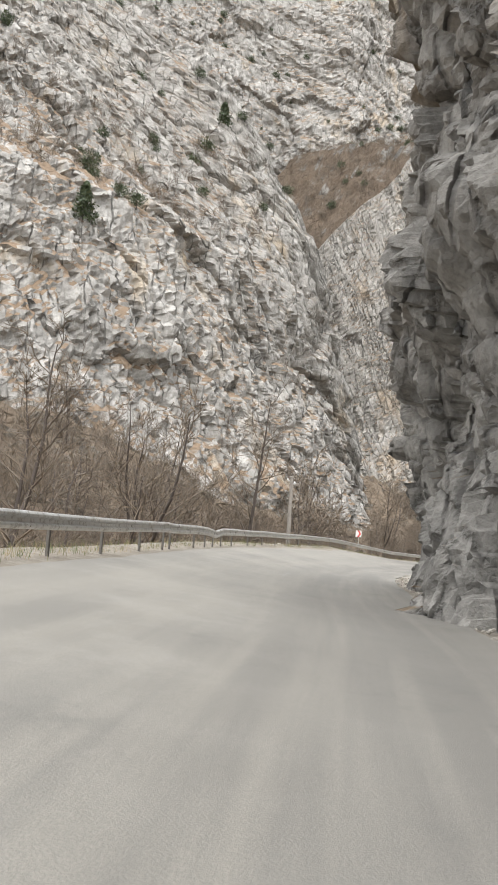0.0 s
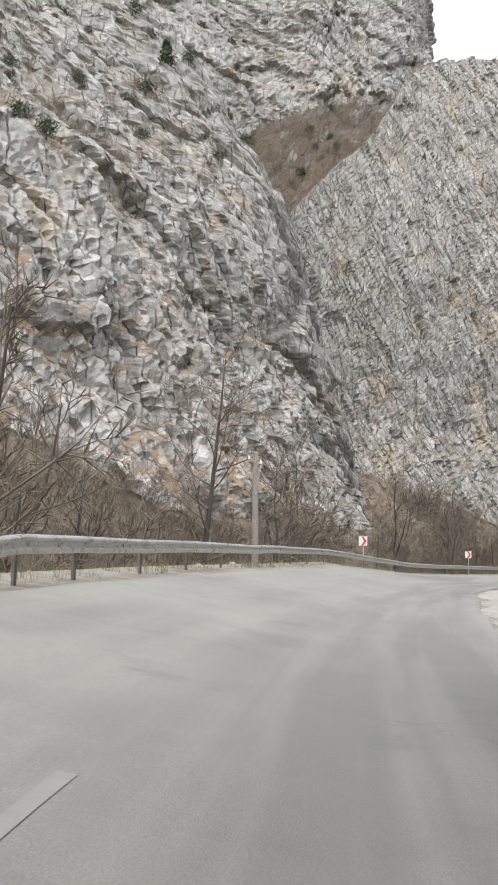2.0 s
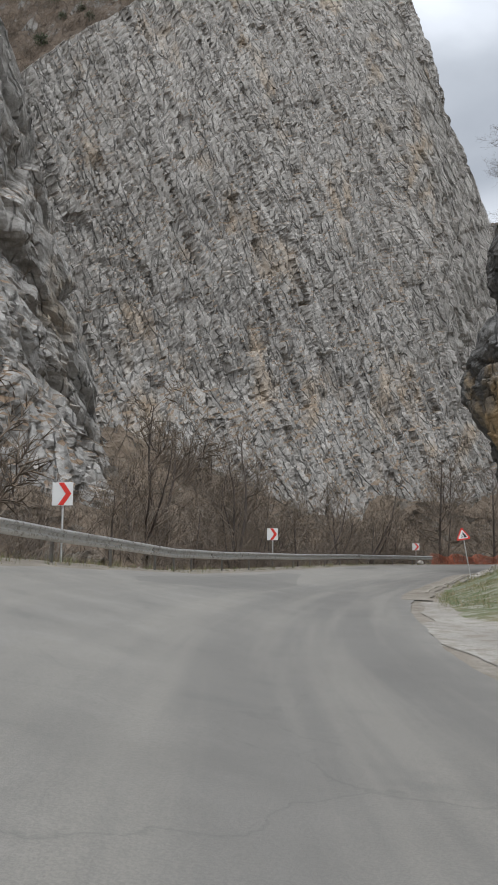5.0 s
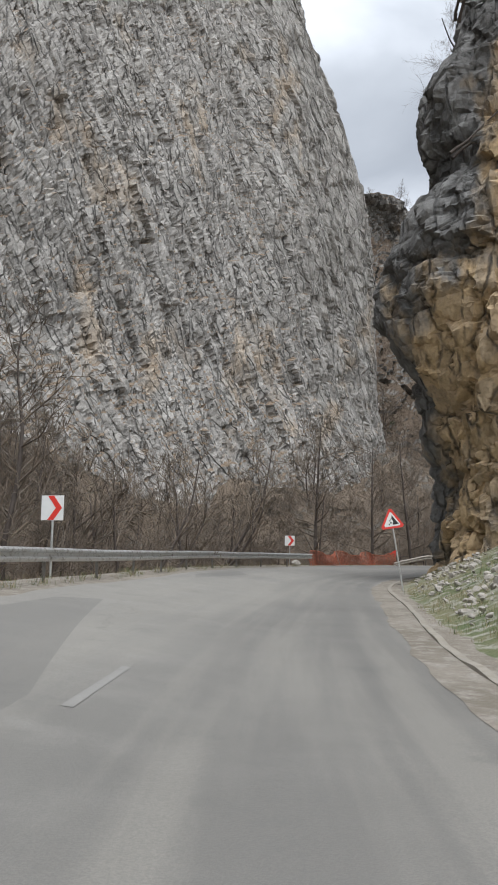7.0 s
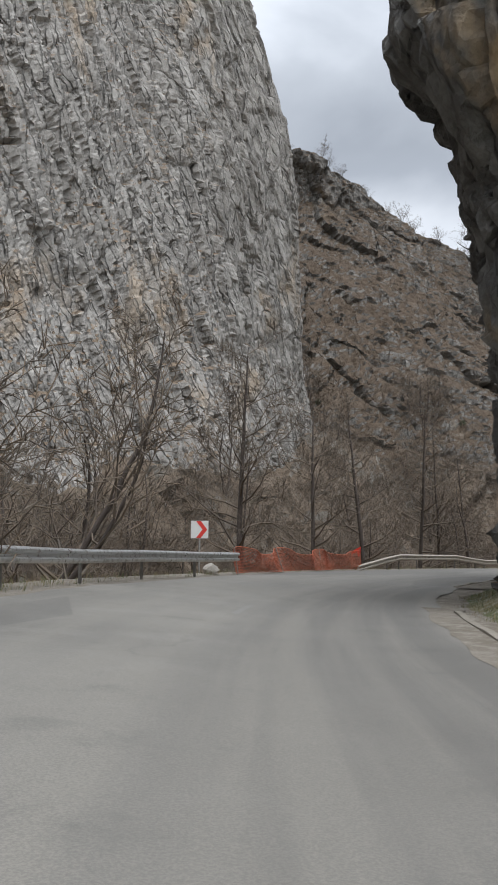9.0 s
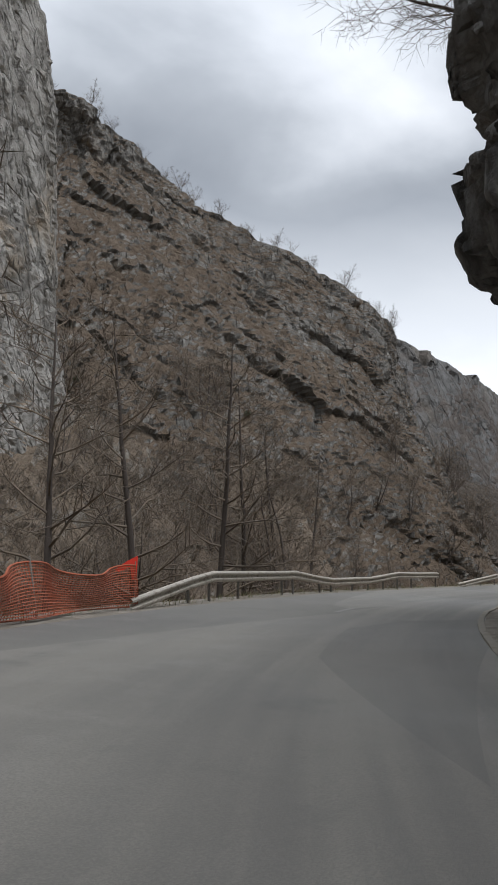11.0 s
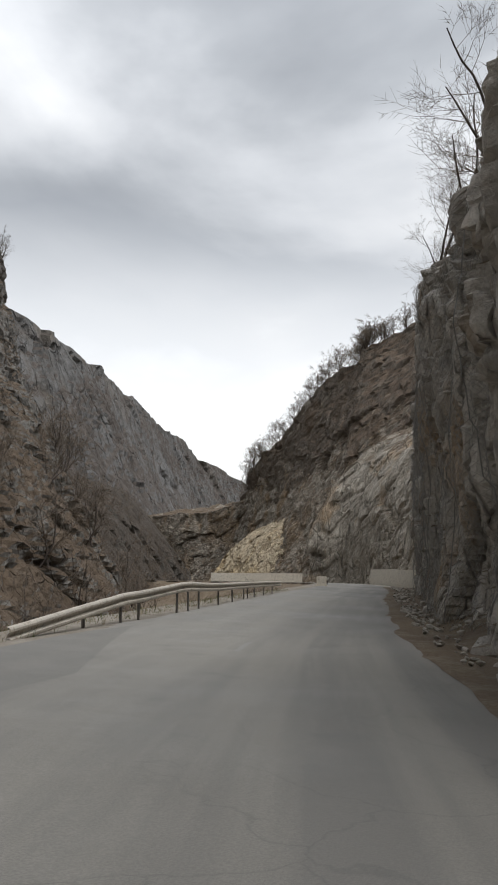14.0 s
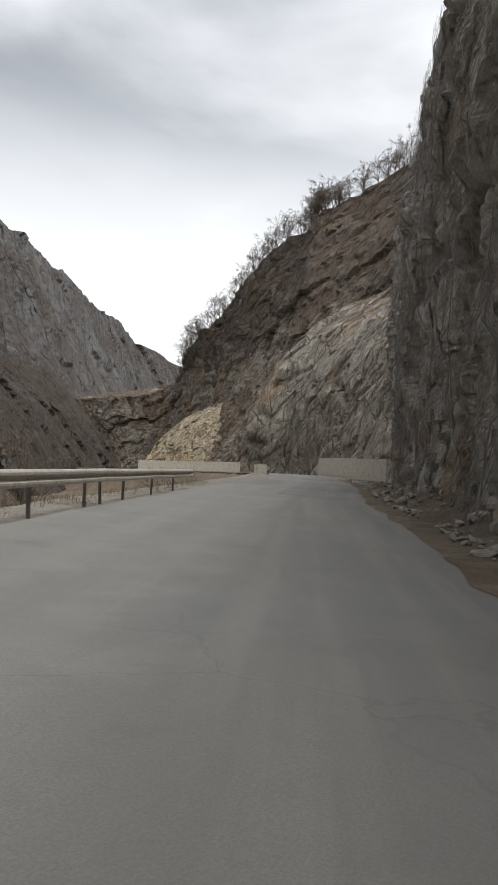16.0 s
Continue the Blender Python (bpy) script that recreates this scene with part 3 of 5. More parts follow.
# ---------------------------------------------------------------- the rock faces
Z5 = [-8, 0, 12, 25, 40, 52, 70, 95, 130]
cliff("cliff_west", "high pale grey limestone buttress with a vegetated ledge", LIMESTONE,
      [(-75, 50), (-32, 78), (-13.5, 97.5), (-3, 114), (7.5, 133), (13.5, 144.5)], Z5,
      [(-20, -14, -6, 0, 5, 21, 30, 48, 68), (-20, -14, -6, 0, 5, 21, 30, 48, 68), (-18, -13, -6, -1, 5, 20, 30, 46, 66), (-16, -12, -5, 0, 5, 15, 28, 46, 64), (-15, -11, -5, 0, 3, 7, 18, 34, 48), (-12, -8, -3, 2, 6, 10, 16, 30, 44)],
      [150, 150, 140, 112, 80, 34], 0.42, 11, (11, 5.0, 2.4, 1.2), 26, 1.7, 0.78, 30, 0.8, beds=((3.4, 6.0, 1.0, 38), (1.3, 2.6, 0.42, 30)))
cliff("cliff_slab", "pale grey limestone slab of steep thin beds", BEDDED,
      [(-4, 153), (7, 159), (16, 163.5), (26, 168), (36, 172.5), (48, 177), (58, 182), (68, 186.5), (77, 190.5), (86, 194.5), (93, 198.5), (98.5, 208), (102, 224), (103, 252)], Z5,
      [(-14, -10, -5, 0, 2, 3, 6, 12, 26)] * 2 + [(-14, -10, -5, 0, 1.5, 3, 6.5, 12, 26)] * 3 + [(-13, -9, -4, 0, 1.5, 3, 6.5, 12, 26)] * 2 + [(-12, -9, -4, 0, 2, 4, 7, 12, 22)] + [(-12, -8, -3, 0, 1, 1.5, 4, 9, 16)] * 2 + [(-13, -8, -3, 0, 0.6, 0.8, 3.5, 8, 14)] * 4,
      [40, 59, 71, 83, 98, 107, 111, 113, 104, 84, 68, 62, 70, 80], 0.34, 15, (24, 9.0), 26, 2.2, 0.10, 5, -0.8, beds=((2.9, 15.0, 0.7, 19), (1.35, 6.5, 0.72, 24), (0.75, 1.5, 0.24, 22)))
cliff("cliff_upper", "pale upper limestone cliff with dark green bushes", LIMESTONE,
      [(-70, 175), (-35, 190), (-14, 203), (2, 211), (18, 211), (34, 219), (45, 238), (52, 266), (55, 310)], [40, 70, 95, 110, 130, 150, 180],
      [(-14, -6, 0, 3, 10, 16, 30)] * 4 + [(-14, -6, 0, 4, 12, 16, 26)] * 2 + [(-8, -3, 0, 1, 2, 3, 5)] * 3, [190, 185, 180, 175, 172, 172, 176, 178, 180], 0.6, 19, (12, 5.0, 2.4, 1.2), 60, 1.6, 0.7, 40, 0.3, beds=((2.4, 5.0, 0.8, 60),))


cliff("cliff_crest", "grey limestone crest above the slab", BEDDED,
      [(50, 200), (58, 205), (68, 210), (79, 215), (90, 222), (96, 236), (98, 262)], [70, 95, 115, 135],
      [(-8, -3, 0, 6)] * 7, [108, 117, 123, 127, 130, 126, 118], 0.6, 17, (9, 4.0, 1.8), 26, 1.8, 0.6, 20, 0.2, beds=((1.6, 4.0, 0.7, 24),))


def gully():
    """The scrub-filled gully that climbs behind the slab to a notch in the skyline."""
    across, up = np.meshgrid(np.arange(-24, 46, 1.0), np.arange(0, 100, 1.0))
    y = 165 + (across - 13) * 0.513 + 3.5 + np.clip((across - 3) * 0.34, 0, 14) + up
    z = 49 + 0.45 * (across - 3) + 1.1 * (y - 160)
    z = np.where(z > 99, 99 + 0.28 * (z - 99), z) - np.clip(3 - across, 0, 20) * 0.5
    z += 4.0 * value_noise(across / 7, y / 7, 44, 4) + 2.2 * shards(across / 4, y / 4, 45) + 0.9 * shards(across / 1.8, y / 1.8, 46)
    verts = np.stack([across, y, z], -1)
    FACES["gully"] = verts[:48]
    ob = link_mesh("gully", verts.reshape(-1, 3), grid_faces(*across.shape), HILL_ROCK)
    return tagged(ob, "brown scrub-filled gully between the cliffs", "gully", "", "structure")


gully()
cliff("hill_north", "brown scrub hillside with limestone ribs", HILL_ROCK,
      [(58, 226), (92, 214), (112, 208), (130, 203.5), (147, 201), (162, 201.5), (177, 205.5), (191, 217), (197, 243), (195, 290)], [-8, 0, 15, 25, 50, 75],
      [(-24, -17, -7, 0, 18, 38)] * 5 + [(-22, -16, -7, 0, 14, 30), (-20, -14, -6, 0, 9, 20), (-18, -12, -5, 0, 6, 14)] + [(-18, -12, -5, 0, 10, 24)] * 2,
      [88, 84, 84, 80, 70, 60, 53, 49, 45, 42], 0.5, 31, (14, 6.0, 2.6, 1.2), 62, 1.6, 0.66, 40, 0.35, beds=((2.8, 4.0, 0.6, 58), (1.2, 2.0, 0.4, 64)))
Z4 = [-3, 0, 2, 5, 8, 10, 13, 17]
cliff("cliff_roadside", "dark fractured limestone wall overhanging the roadside", NEAR_ROCK,
      [(4.9, -16), (4.6, -6), (4.55, 6), (4.45, 13), (4.35, 19), (4.75, 25), (5.3, 30.5), (7.6, 34), (13, 36.5), (22, 38)], Z4,
      [(-0.6, -0.4, 0.0, 0.1, 0.0, -0.2, -0.6, -0.6)] * 3 + [(-0.8, -0.6, 0.0, -0.5, -1.4, -1.2, -1.2, -2.4), (-0.7, -0.5, 0.0, -0.6, -1.8, -1.3, -1.2, -2.7), (-0.4, -0.25, 0.0, -0.3, -0.7, -0.5, 0.0, -1.2), (-0.3, -0.2, 0.1, -0.1, -0.5, -0.2, 0.6, 1.0)] + [(-1, -0.7, 0.0, 0.5, 0.8, 1.6, 2, 3.0)] * 3,
      [24, 23, 22, 21, 20, 18, 13, 13, 15, 18], 0.12, 41, (4.6, 2.2, 1.0), -28, 1.2, 0.64, 14, 0.8, -1, beds=((2.2, 2.6, 0.85, -22), (0.9, 1.3, 0.26, -14)))
Z6 = [-3, 0, 3, 6, 9.5, 12, 14, 16, 18, 20, 23, 30]
cliff("cliff_yellow", "overhanging yellow and grey limestone bluff beside the road", YELLOW_ROCK,
      [(62, 84), (54, 92), (46, 103), (41.8, 110), (41.4, 115.4), (45.0, 119.8), (52.3, 125.3), (61.0, 130.9), (65.5, 131), (74, 131.5), (86, 135)], Z6,
      [(-3, -2, 0, 0, 0, 0, 0, 1, 2, 3, 5, 8)] * 2 + [(-2.5, -1.5, 0, 0.2, 0.0, -0.2, -0.4, -0.4, -0.3, 0.2, 0.4, 1), (-1.6, -0.8, 0.2, 0.5, 0.0, -0.4, -0.7, -0.7, -0.5, 0.2, 0.0, 1.2),
       (-1.6, -0.8, 0.2, 0.2, -0.8, -2.0, -2.9, -3.1, -2.2, -0.2, -0.6, 1.5), (-1.4, -0.6, 0.4, 0.4, -0.2, -0.8, -1.2, -1.0, 0.4, 2, 3, 5), (-1.0, -0.2, 0.8, 0.6, -0.4, -1.0, -1.2, -0.6, 0.6, 2, 4, 6),
       (-0.6, 0.0, 0.9, -0.4, -1.2, -1.3, -1.35, -1.0, 0.2, 1, 3, 6)] + [(-1.2, -0.4, 0.6, 1.2, 1.6, 2.0, 2.4, 3, 4, 5, 6, 9)] * 3,
      [44, 42, 40, 38, 34, 22, 16, 15.5, 15, 16, 17], 0.17, 53, (4.0, 1.9, 0.9), 12, 1.5, 0.66, 30, 0.3, -1, beds=((1.5, 2.6, 0.5, 14), (0.6, 1.2, 0.30, 8)))
cliff("cliff_meshed", "dark rock wall hung with steel mesh", MESHED_ROCK,
      [(70, 129.5), (77, 135), (82, 138.8), (89, 141.0), (96, 142.0), (104, 143.5), (112, 144.9), (120, 146.0), (150, 150.2), (176, 152.8), (188, 152), (195, 145), (202, 130)], [-3, 0, 3, 6, 10, 15, 22, 34],
      [(-1.5, -0.6, 0.5, 1.2, 2.0, 3.2, 5, 9)] * 2 + [(-0.6, 0.0, 0.7, 0.4, -1.0, -0.6, 1.8, 6), (-0.6, 0.0, 0.5, 0.0, -0.3, 0.3, 2, 6)] + [(-0.6, 0.0, 0.6, 0.5, 0.4, 0.3, 2.0, 6.0)] * 2 + [(-0.6, 0.0, 0.5, 0.3, 0.2, -0.4, 2, 6)]
      + [(-0.8, -0.2, 0.3, 0.3, 0.3, 0.2, 0.8, 5.0)] * 2 + [(-1.0, -0.4, 0.1, 0.2, 0.2, 0.0, 0.3, 4.0)] * 4,
      [13, 13, 12.5, 10.5, 12, 14, 15.5, 17.5, 24, 31, 31, 30, 28], 0.19, 67, (3.4, 1.6, 0.8), 6, 1.9, 0.46, 40, 0.25, -1, beds=((1.3, 3.4, 0.42, 6), (0.55, 1.3, 0.22, 2)))
cliff("slope_east", "steep brown wooded hillside with rock faces over the road", SLOPE_ROCK,
      [(180, 132), (205, 148), (228, 160.5), (252, 170), (276, 180), (290, 190), (302, 203), (318, 214), (333, 222), (350, 232), (368, 250), (380, 290)], [-6, 3, 12, 22, 36, 48, 60, 80],
      [(-6, 0, 3, 6, 13, 19, 26, 40)] * 2 + [(-4, 0, 1.5, 3, 12, 19, 26, 38)] * 4 + [(-7, 0, 4, 8, 15, 20, 24, 34)] * 2 + [(-5, 0, 4, 8, 12, 15, 18, 26), (-5, 0, 3, 5, 7, 9, 12, 20), (-5, 0, 3, 6, 8, 10, 12, 20), (-5, 0, 3, 6, 8, 10, 12, 20)],
      [92, 90, 86, 83, 78, 74, 70, 68, 60, 43, 28, 26], 0.6, 71, (10, 4.2, 2.0, 1.0), 55, 1.4, 0.55, 60, 0.15, -1, beds=((1.8, 3.5, 0.6, 40),))
cliff("wooded_slope", "dark brown leafless woods on the upper hillside", WOODS,
      [(205, 148), (228, 160.5), (252, 170), (276, 180), (290, 190), (302, 203), (318, 214), (333, 222), (350, 232), (368, 250)], [24, 30, 38, 48, 60, 80],
      [(12, 11.5, 13, 17.5, 24.5, 38)] + [(9, 9.5, 12.5, 17.5, 24.5, 36)] * 4 + [(14, 13, 14.5, 18.5, 22.5, 32)] * 2 + [(12, 11, 12, 13.5, 16.5, 24), (8, 7, 6.5, 7.5, 10.5, 18), (9, 8, 7.5, 9, 11, 18)],
      [90, 86.5, 83.5, 78.5, 74.5, 70.5, 68.5, 60.5, 43.5, 28], 0.8, 73, (12, 5, 2.2, 1.2), 50, 1.3, 0.8, 50, 0.15, -1)
cliff("rock_dome", "pale brown rounded rock face hung with old mesh beside the road", DOME_ROCK,
      [(200, 149), (207, 153.5), (216, 158.5), (226, 164.5), (236, 171), (242, 175.5), (245, 179.5), (246, 184)], [-3, 2, 8, 14, 20, 26, 31],
      [(-1, 0, 1, 2.2, 4.0, 7, 12)] * 4 + [(-1.5, 0, 0.6, 1.6, 3.4, 6.5, 12)] * 4, [31, 32, 33, 33, 32, 30, 25, 12], 0.4, 77, (8, 3.0, 1.3), 40, 2.2, 0.5, 14, 0.6, -1)
cliff("rock_scar", "fresh pale yellow rock scar above the parapet", FRESH_ROCK,
      [(309, 204), (318, 209), (326, 214), (334, 218.5), (343, 224), (350, 229)], [-4, 2, 8, 14, 20],
      [(-2, 0, 3, 7, 12), (-7, -5, -2.5, 1, 7), (-11, -9.0, -6.5, -3.5, 3), (-12, -10, -7.5, -4.0, 2), (-16, -14, -10.5, -6, 2), (-16, -14, -10.0, -4, 4)], [6, 14, 18, 18, 15, 9], 0.35, 83, (5, 2.2, 1.0), 40, 1.2, 0.6, 8, 0.5, -1)
cliff("talus", "brown wooded scree at the foot of the cliff", TALUS,
      [(-75, 50), (-32, 78), (-13.5, 97.5), (-3, 114), (7.5, 133), (13, 146), (17, 160), (26, 167.5), (36, 172.5), (48, 177), (58, 182), (68, 186.5), (77, 190.5), (86, 194.5), (93, 198.5), (112, 207), (130, 202)], [-6, 0, 6, 12, 18, 24],
      [(-27, -21, -14, -8, -4.6, -1.5)] * 5 + [(-25, -19, -13, -8, -4.6, -1.8)] * 12, [15, 12, 5, 4, 5, 12, 12, 10, 6, 5, 8, 7, 9, 14, 18, 16, 14], 0.6, 29, (9, 4, 1.8, 0.9), 30, 1.4, 0.8, 6, 0.3)
cliff("hill_valley", "low dark wooded hillside across the river", WOODED,
      [(190, 226), (220, 232), (260, 240), (300, 248), (345, 258), (385, 276), (420, 300)], [-8, 0, 15, 30, 45],
      [(-16, -10, 0, 14, 32)] * 7, [27, 27, 28, 29, 31, 31, 31], 0.9, 97, (10, 4.5, 2.0), 40, 1.6, 0.6, 40, 0.3)
cliff("mountain_north", "hazy grey mountain ridge down the valley",  FAR_ROCK,
      [(120, 350), (300, 332), (402, 324), (474, 338), (614, 364), (665, 372), (718, 368), (800, 350)], [-8, 20, 50, 80, 120],
      [(-46, -34, -18, -6, 10)] * 8, [92, 112, 97, 94, 93, 87, 82, 55], 1.8, 5, (46, 20, 9, 4.5), 50, 1.5, 0.5, 90, -0.3)


def far_ridge(name, label, line, depth, seed, step):
    keys = smooth_line(line, step)
    u = np.arange(len(keys)) * step
    rows = 40
    f = np.linspace(0, 1, rows)[:, None]
    hgt = keys[:, 2] + 0.16 * keys[:, 2] * value_noise(u / (14 * step), 0 * u, seed, 5)
    run = np.gradient(keys[:, :2], axis=0)
    run /= np.linalg.norm(run, axis=1)[:, None]
    out = np.stack([run[:, 1], -run[:, 0]], 1)
    spur = value_noise(u[None, :] / (9 * step) + 0 * f, f * 2.0 + 0 * u, seed + 4, 5)
    dist = depth * (1 - f) * (1 + 0.9 * spur)
    z = -8 + (hgt[None, :] + 8) * f ** 1.1 * (1 + 0.35 * spur * (1 - f))
    back = 0.8 * depth
    x = np.vstack([keys[None, :, 0] + out[None, :, 0] * dist, keys[None, :, 0] - out[None, :, 0] * back])
    y = np.vstack([keys[None, :, 1] + out[None, :, 1] * dist, keys[None, :, 1] - out[None, :, 1] * back])
    z = np.vstack([z, 0 * z[:1] - 8])
    ob = link_mesh(name, np.stack([x, y, z], -1).reshape(-1, 3), grid_faces(*x.shape), FAR_ROCK)
    return tagged(ob, label, "mountain", "", "structure")


far_ridge("mountain_east", "distant grey mountain closing the valley", [(700, 640, 90), (1000, 620, 95), (1250, 560, 90), (1500, 440, 95), (1700, 250, 120), (1800, -100, 150)], 320, 9, 12.0)


# ---------------------------------------------------------------- bare trees and scrub
def sticks(segs, sides):
    """Corners and faces of tapered sticks: rows of two ends and two radii."""
    segs = np.asarray(segs, float)
    a, b, r0, r1 = segs[:, 0:3], segs[:, 3:6], segs[:, 6], segs[:, 7]
    d = b - a
    d /= np.linalg.norm(d, axis=1)[:, None] + 1e-9
    ref = np.where(np.abs(d[:, 2:]) < 0.9, [[0, 0, 1.0]], [[1.0, 0, 0]])
    e = np.cross(d, ref)
    e /= np.linalg.norm(e, axis=1)[:, None]
    f = np.cross(d, e)
    turn = np.arange(sides) * 2 * math.pi / sides
    ring = e[:, None] * np.cos(turn)[None, :, None] + f[:, None] * np.sin(turn)[None, :, None]
    verts = np.concatenate([a[:, None] + ring * r0[:, None, None], b[:, None] + ring * r1[:, None, None]], 1).reshape(-1, 3)
    base = (np.arange(len(segs)) * 2 * sides)[:, None]
    k = np.arange(sides)
    faces = np.stack([base + k, base + (k + 1) % sides, base + sides + (k + 1) % sides, base + sides + k], -1).reshape(-1, 4)
    return verts, faces


def grow(rng, start, way, length, radius, depth, out, droop=0.0, forks=(6, 5, 4), thin=0.013):
    """A bent branch and, on it, the lesser ones."""
    n = (1, 2, 4, 4)[depth]
    p, d = np.array(start, float), np.array(way, float)
    nodes = [p.copy()]
    for k in range(n):
        d = d + rng.normal(0, 0.16, 3) + np.array([0, 0, 0.10 - droop])
        d /= np.linalg.norm(d)
        q = p + d * length / n
        out.append((*p, *q, radius * (1 - 0.8 * k / n), radius * (1 - 0.8 * (k + 1) / n)))
        p = q
        nodes.append(p.copy())
    if depth > 0:
        for k in range(forks[3 - depth] if depth <= 3 else 6):
            f = rng.uniform(0.25, 1.0)
            i = min(int(f * n), n - 1)
            at = nodes[i] + (nodes[i + 1] - nodes[i]) * (f * n - i)
            side = rng.normal(0, 1, 3)
            side -= d * (side @ d)
            side /= np.linalg.norm(side) + 1e-9
            w = d * rng.uniform(0.5, 0.9) + side * rng.uniform(0.5, 0.9)
            grow(rng, at, w / np.linalg.norm(w), length * rng.uniform(0.34, 0.58), max(radius * 0.52 * (1 - 0.4 * f), thin), depth - 1, out, droop, forks, thin)


def bare_tree(height, girth, seed, first=0.25, spread=0.30, stems=1, limbs=22, up=0.45, thin=0.013):
    """Trunk and crown of a leafless tree, as stick rows."""
    rng = np.random.default_rng(seed)
    trunk, crown = [], []
    for s in range(stems):
        p = np.array([rng.normal(0, 0.25) if stems > 1 else 0, rng.normal(0, 0.25) if stems > 1 else 0, -0.6])
        d = np.array([rng.normal(0, 0.34 * (stems > 1)), rng.normal(0, 0.34 * (stems > 1)), 1.0])
        n, nodes = 12, [p.copy()]
        h = height * (1 if s == 0 else rng.uniform(0.7, 0.95))
        for k in range(n):
            d = d + rng.normal(0, 0.03 if stems == 1 else 0.09, 3) - np.array([d[0], d[1], 0]) * 0.12
            d /= np.linalg.norm(d)
            q = p + d * (h + 0.6) / n
            taper = lambda f: girth * (1 - f) ** 0.8 + 0.018
            trunk.append((*p, *q, taper(k / n) * (1.35 if k == 0 else 1), taper((k + 1) / n)))
            p = q
            nodes.append(p.copy())
        for k in range(limbs // stems):
            f = first + (1 - first) * (k + rng.uniform(0, 1)) / (limbs // stems)
            f = min(f, 0.97)
            i = int(f * n)
            at = nodes[i] + (nodes[min(i + 1, n)] - nodes[i]) * (f * n - i)
            a = rng.uniform(0, 2 * math.pi)
            way = np.array([math.cos(a), math.sin(a), rng.uniform(up * 0.5, up * 1.6)])
            grow(rng, at, way / np.linalg.norm(way), height * spread * (1.15 - 0.75 * f) * rng.uniform(0.7, 1.2), girth * 0.42 * (1.05 - f) + 1.2 * thin, 2, crown, 0.02, (8, 6, 4) if thin > 0.01 else (8, 8, 5), thin)
    return trunk, crown


TREES = [bare_tree(15, 0.18, 101, 0.20, 0.36, limbs=28, thin=0.019), bare_tree(16, 0.17, 102, 0.24, 0.30, limbs=30, up=0.30, thin=0.019), bare_tree(8.5, 0.085, 103, 0.14, 0.46, 3, 30, 0.9, 0.019), bare_tree(10.5, 0.10, 104, 0.18, 0.38, 2, 30, 0.7, 0.019), bare_tree(5.5, 0.075, 105, 0.15, 0.5, 2, 24, 0.7), bare_tree(5.5, 0.055, 106, 0.15, 0.5, 2, 24, 0.5, 0.0055), bare_tree(6.5, 0.07, 107, 0.12, 0.55, 2, 16, 0.7, 0.03)]
TREE_MESHES = []
for number, (trunk_rows, crown_rows) in enumerate(TREES):
    made = []
    stems = [("trunk", trunk_rows[k:k + 12], 8, BARK) for k in range(0, len(trunk_rows), 12)]
    for name, rows, sides, mat in stems + [("crown", crown_rows, 3, TWIG)]:
        v, f = sticks(rows, sides)
        ob = link_mesh(name, v, f, mat, smooth=True)
        made.append(ob.data)
        bpy.data.objects.remove(ob)
    TREE_MESHES.append(made)


def plant(kind, x, y, z, size, turn, label, lean=(0, 0), group="bare trees by the river"):
    tree = empty("bare_tree", pose(x, y, z, lean[0], lean[1], turn), label, "tree", group)
    tree.scale = (size, size, size)
    for data in TREE_MESHES[kind]:
        ob = new(data.name.split(".")[0], data)
        ob.parent = tree
    return tree


def ground_at(x, y):
    k = np.argmin((ROAD[:, 0] - x) ** 2 + (ROAD[:, 1] - y) ** 2)
    d = float((np.array([x, y]) - ROAD[k, :2]) @ LEFT[k])
    z = ROAD[k, 2] + float(crossfall(ALONG[k], d)) - 0.1
    return z + (-4.0 - z) * min(1.0, max(0.0, (d - 5.0) / 9.0)) ** 0.9 if d > 5 else z


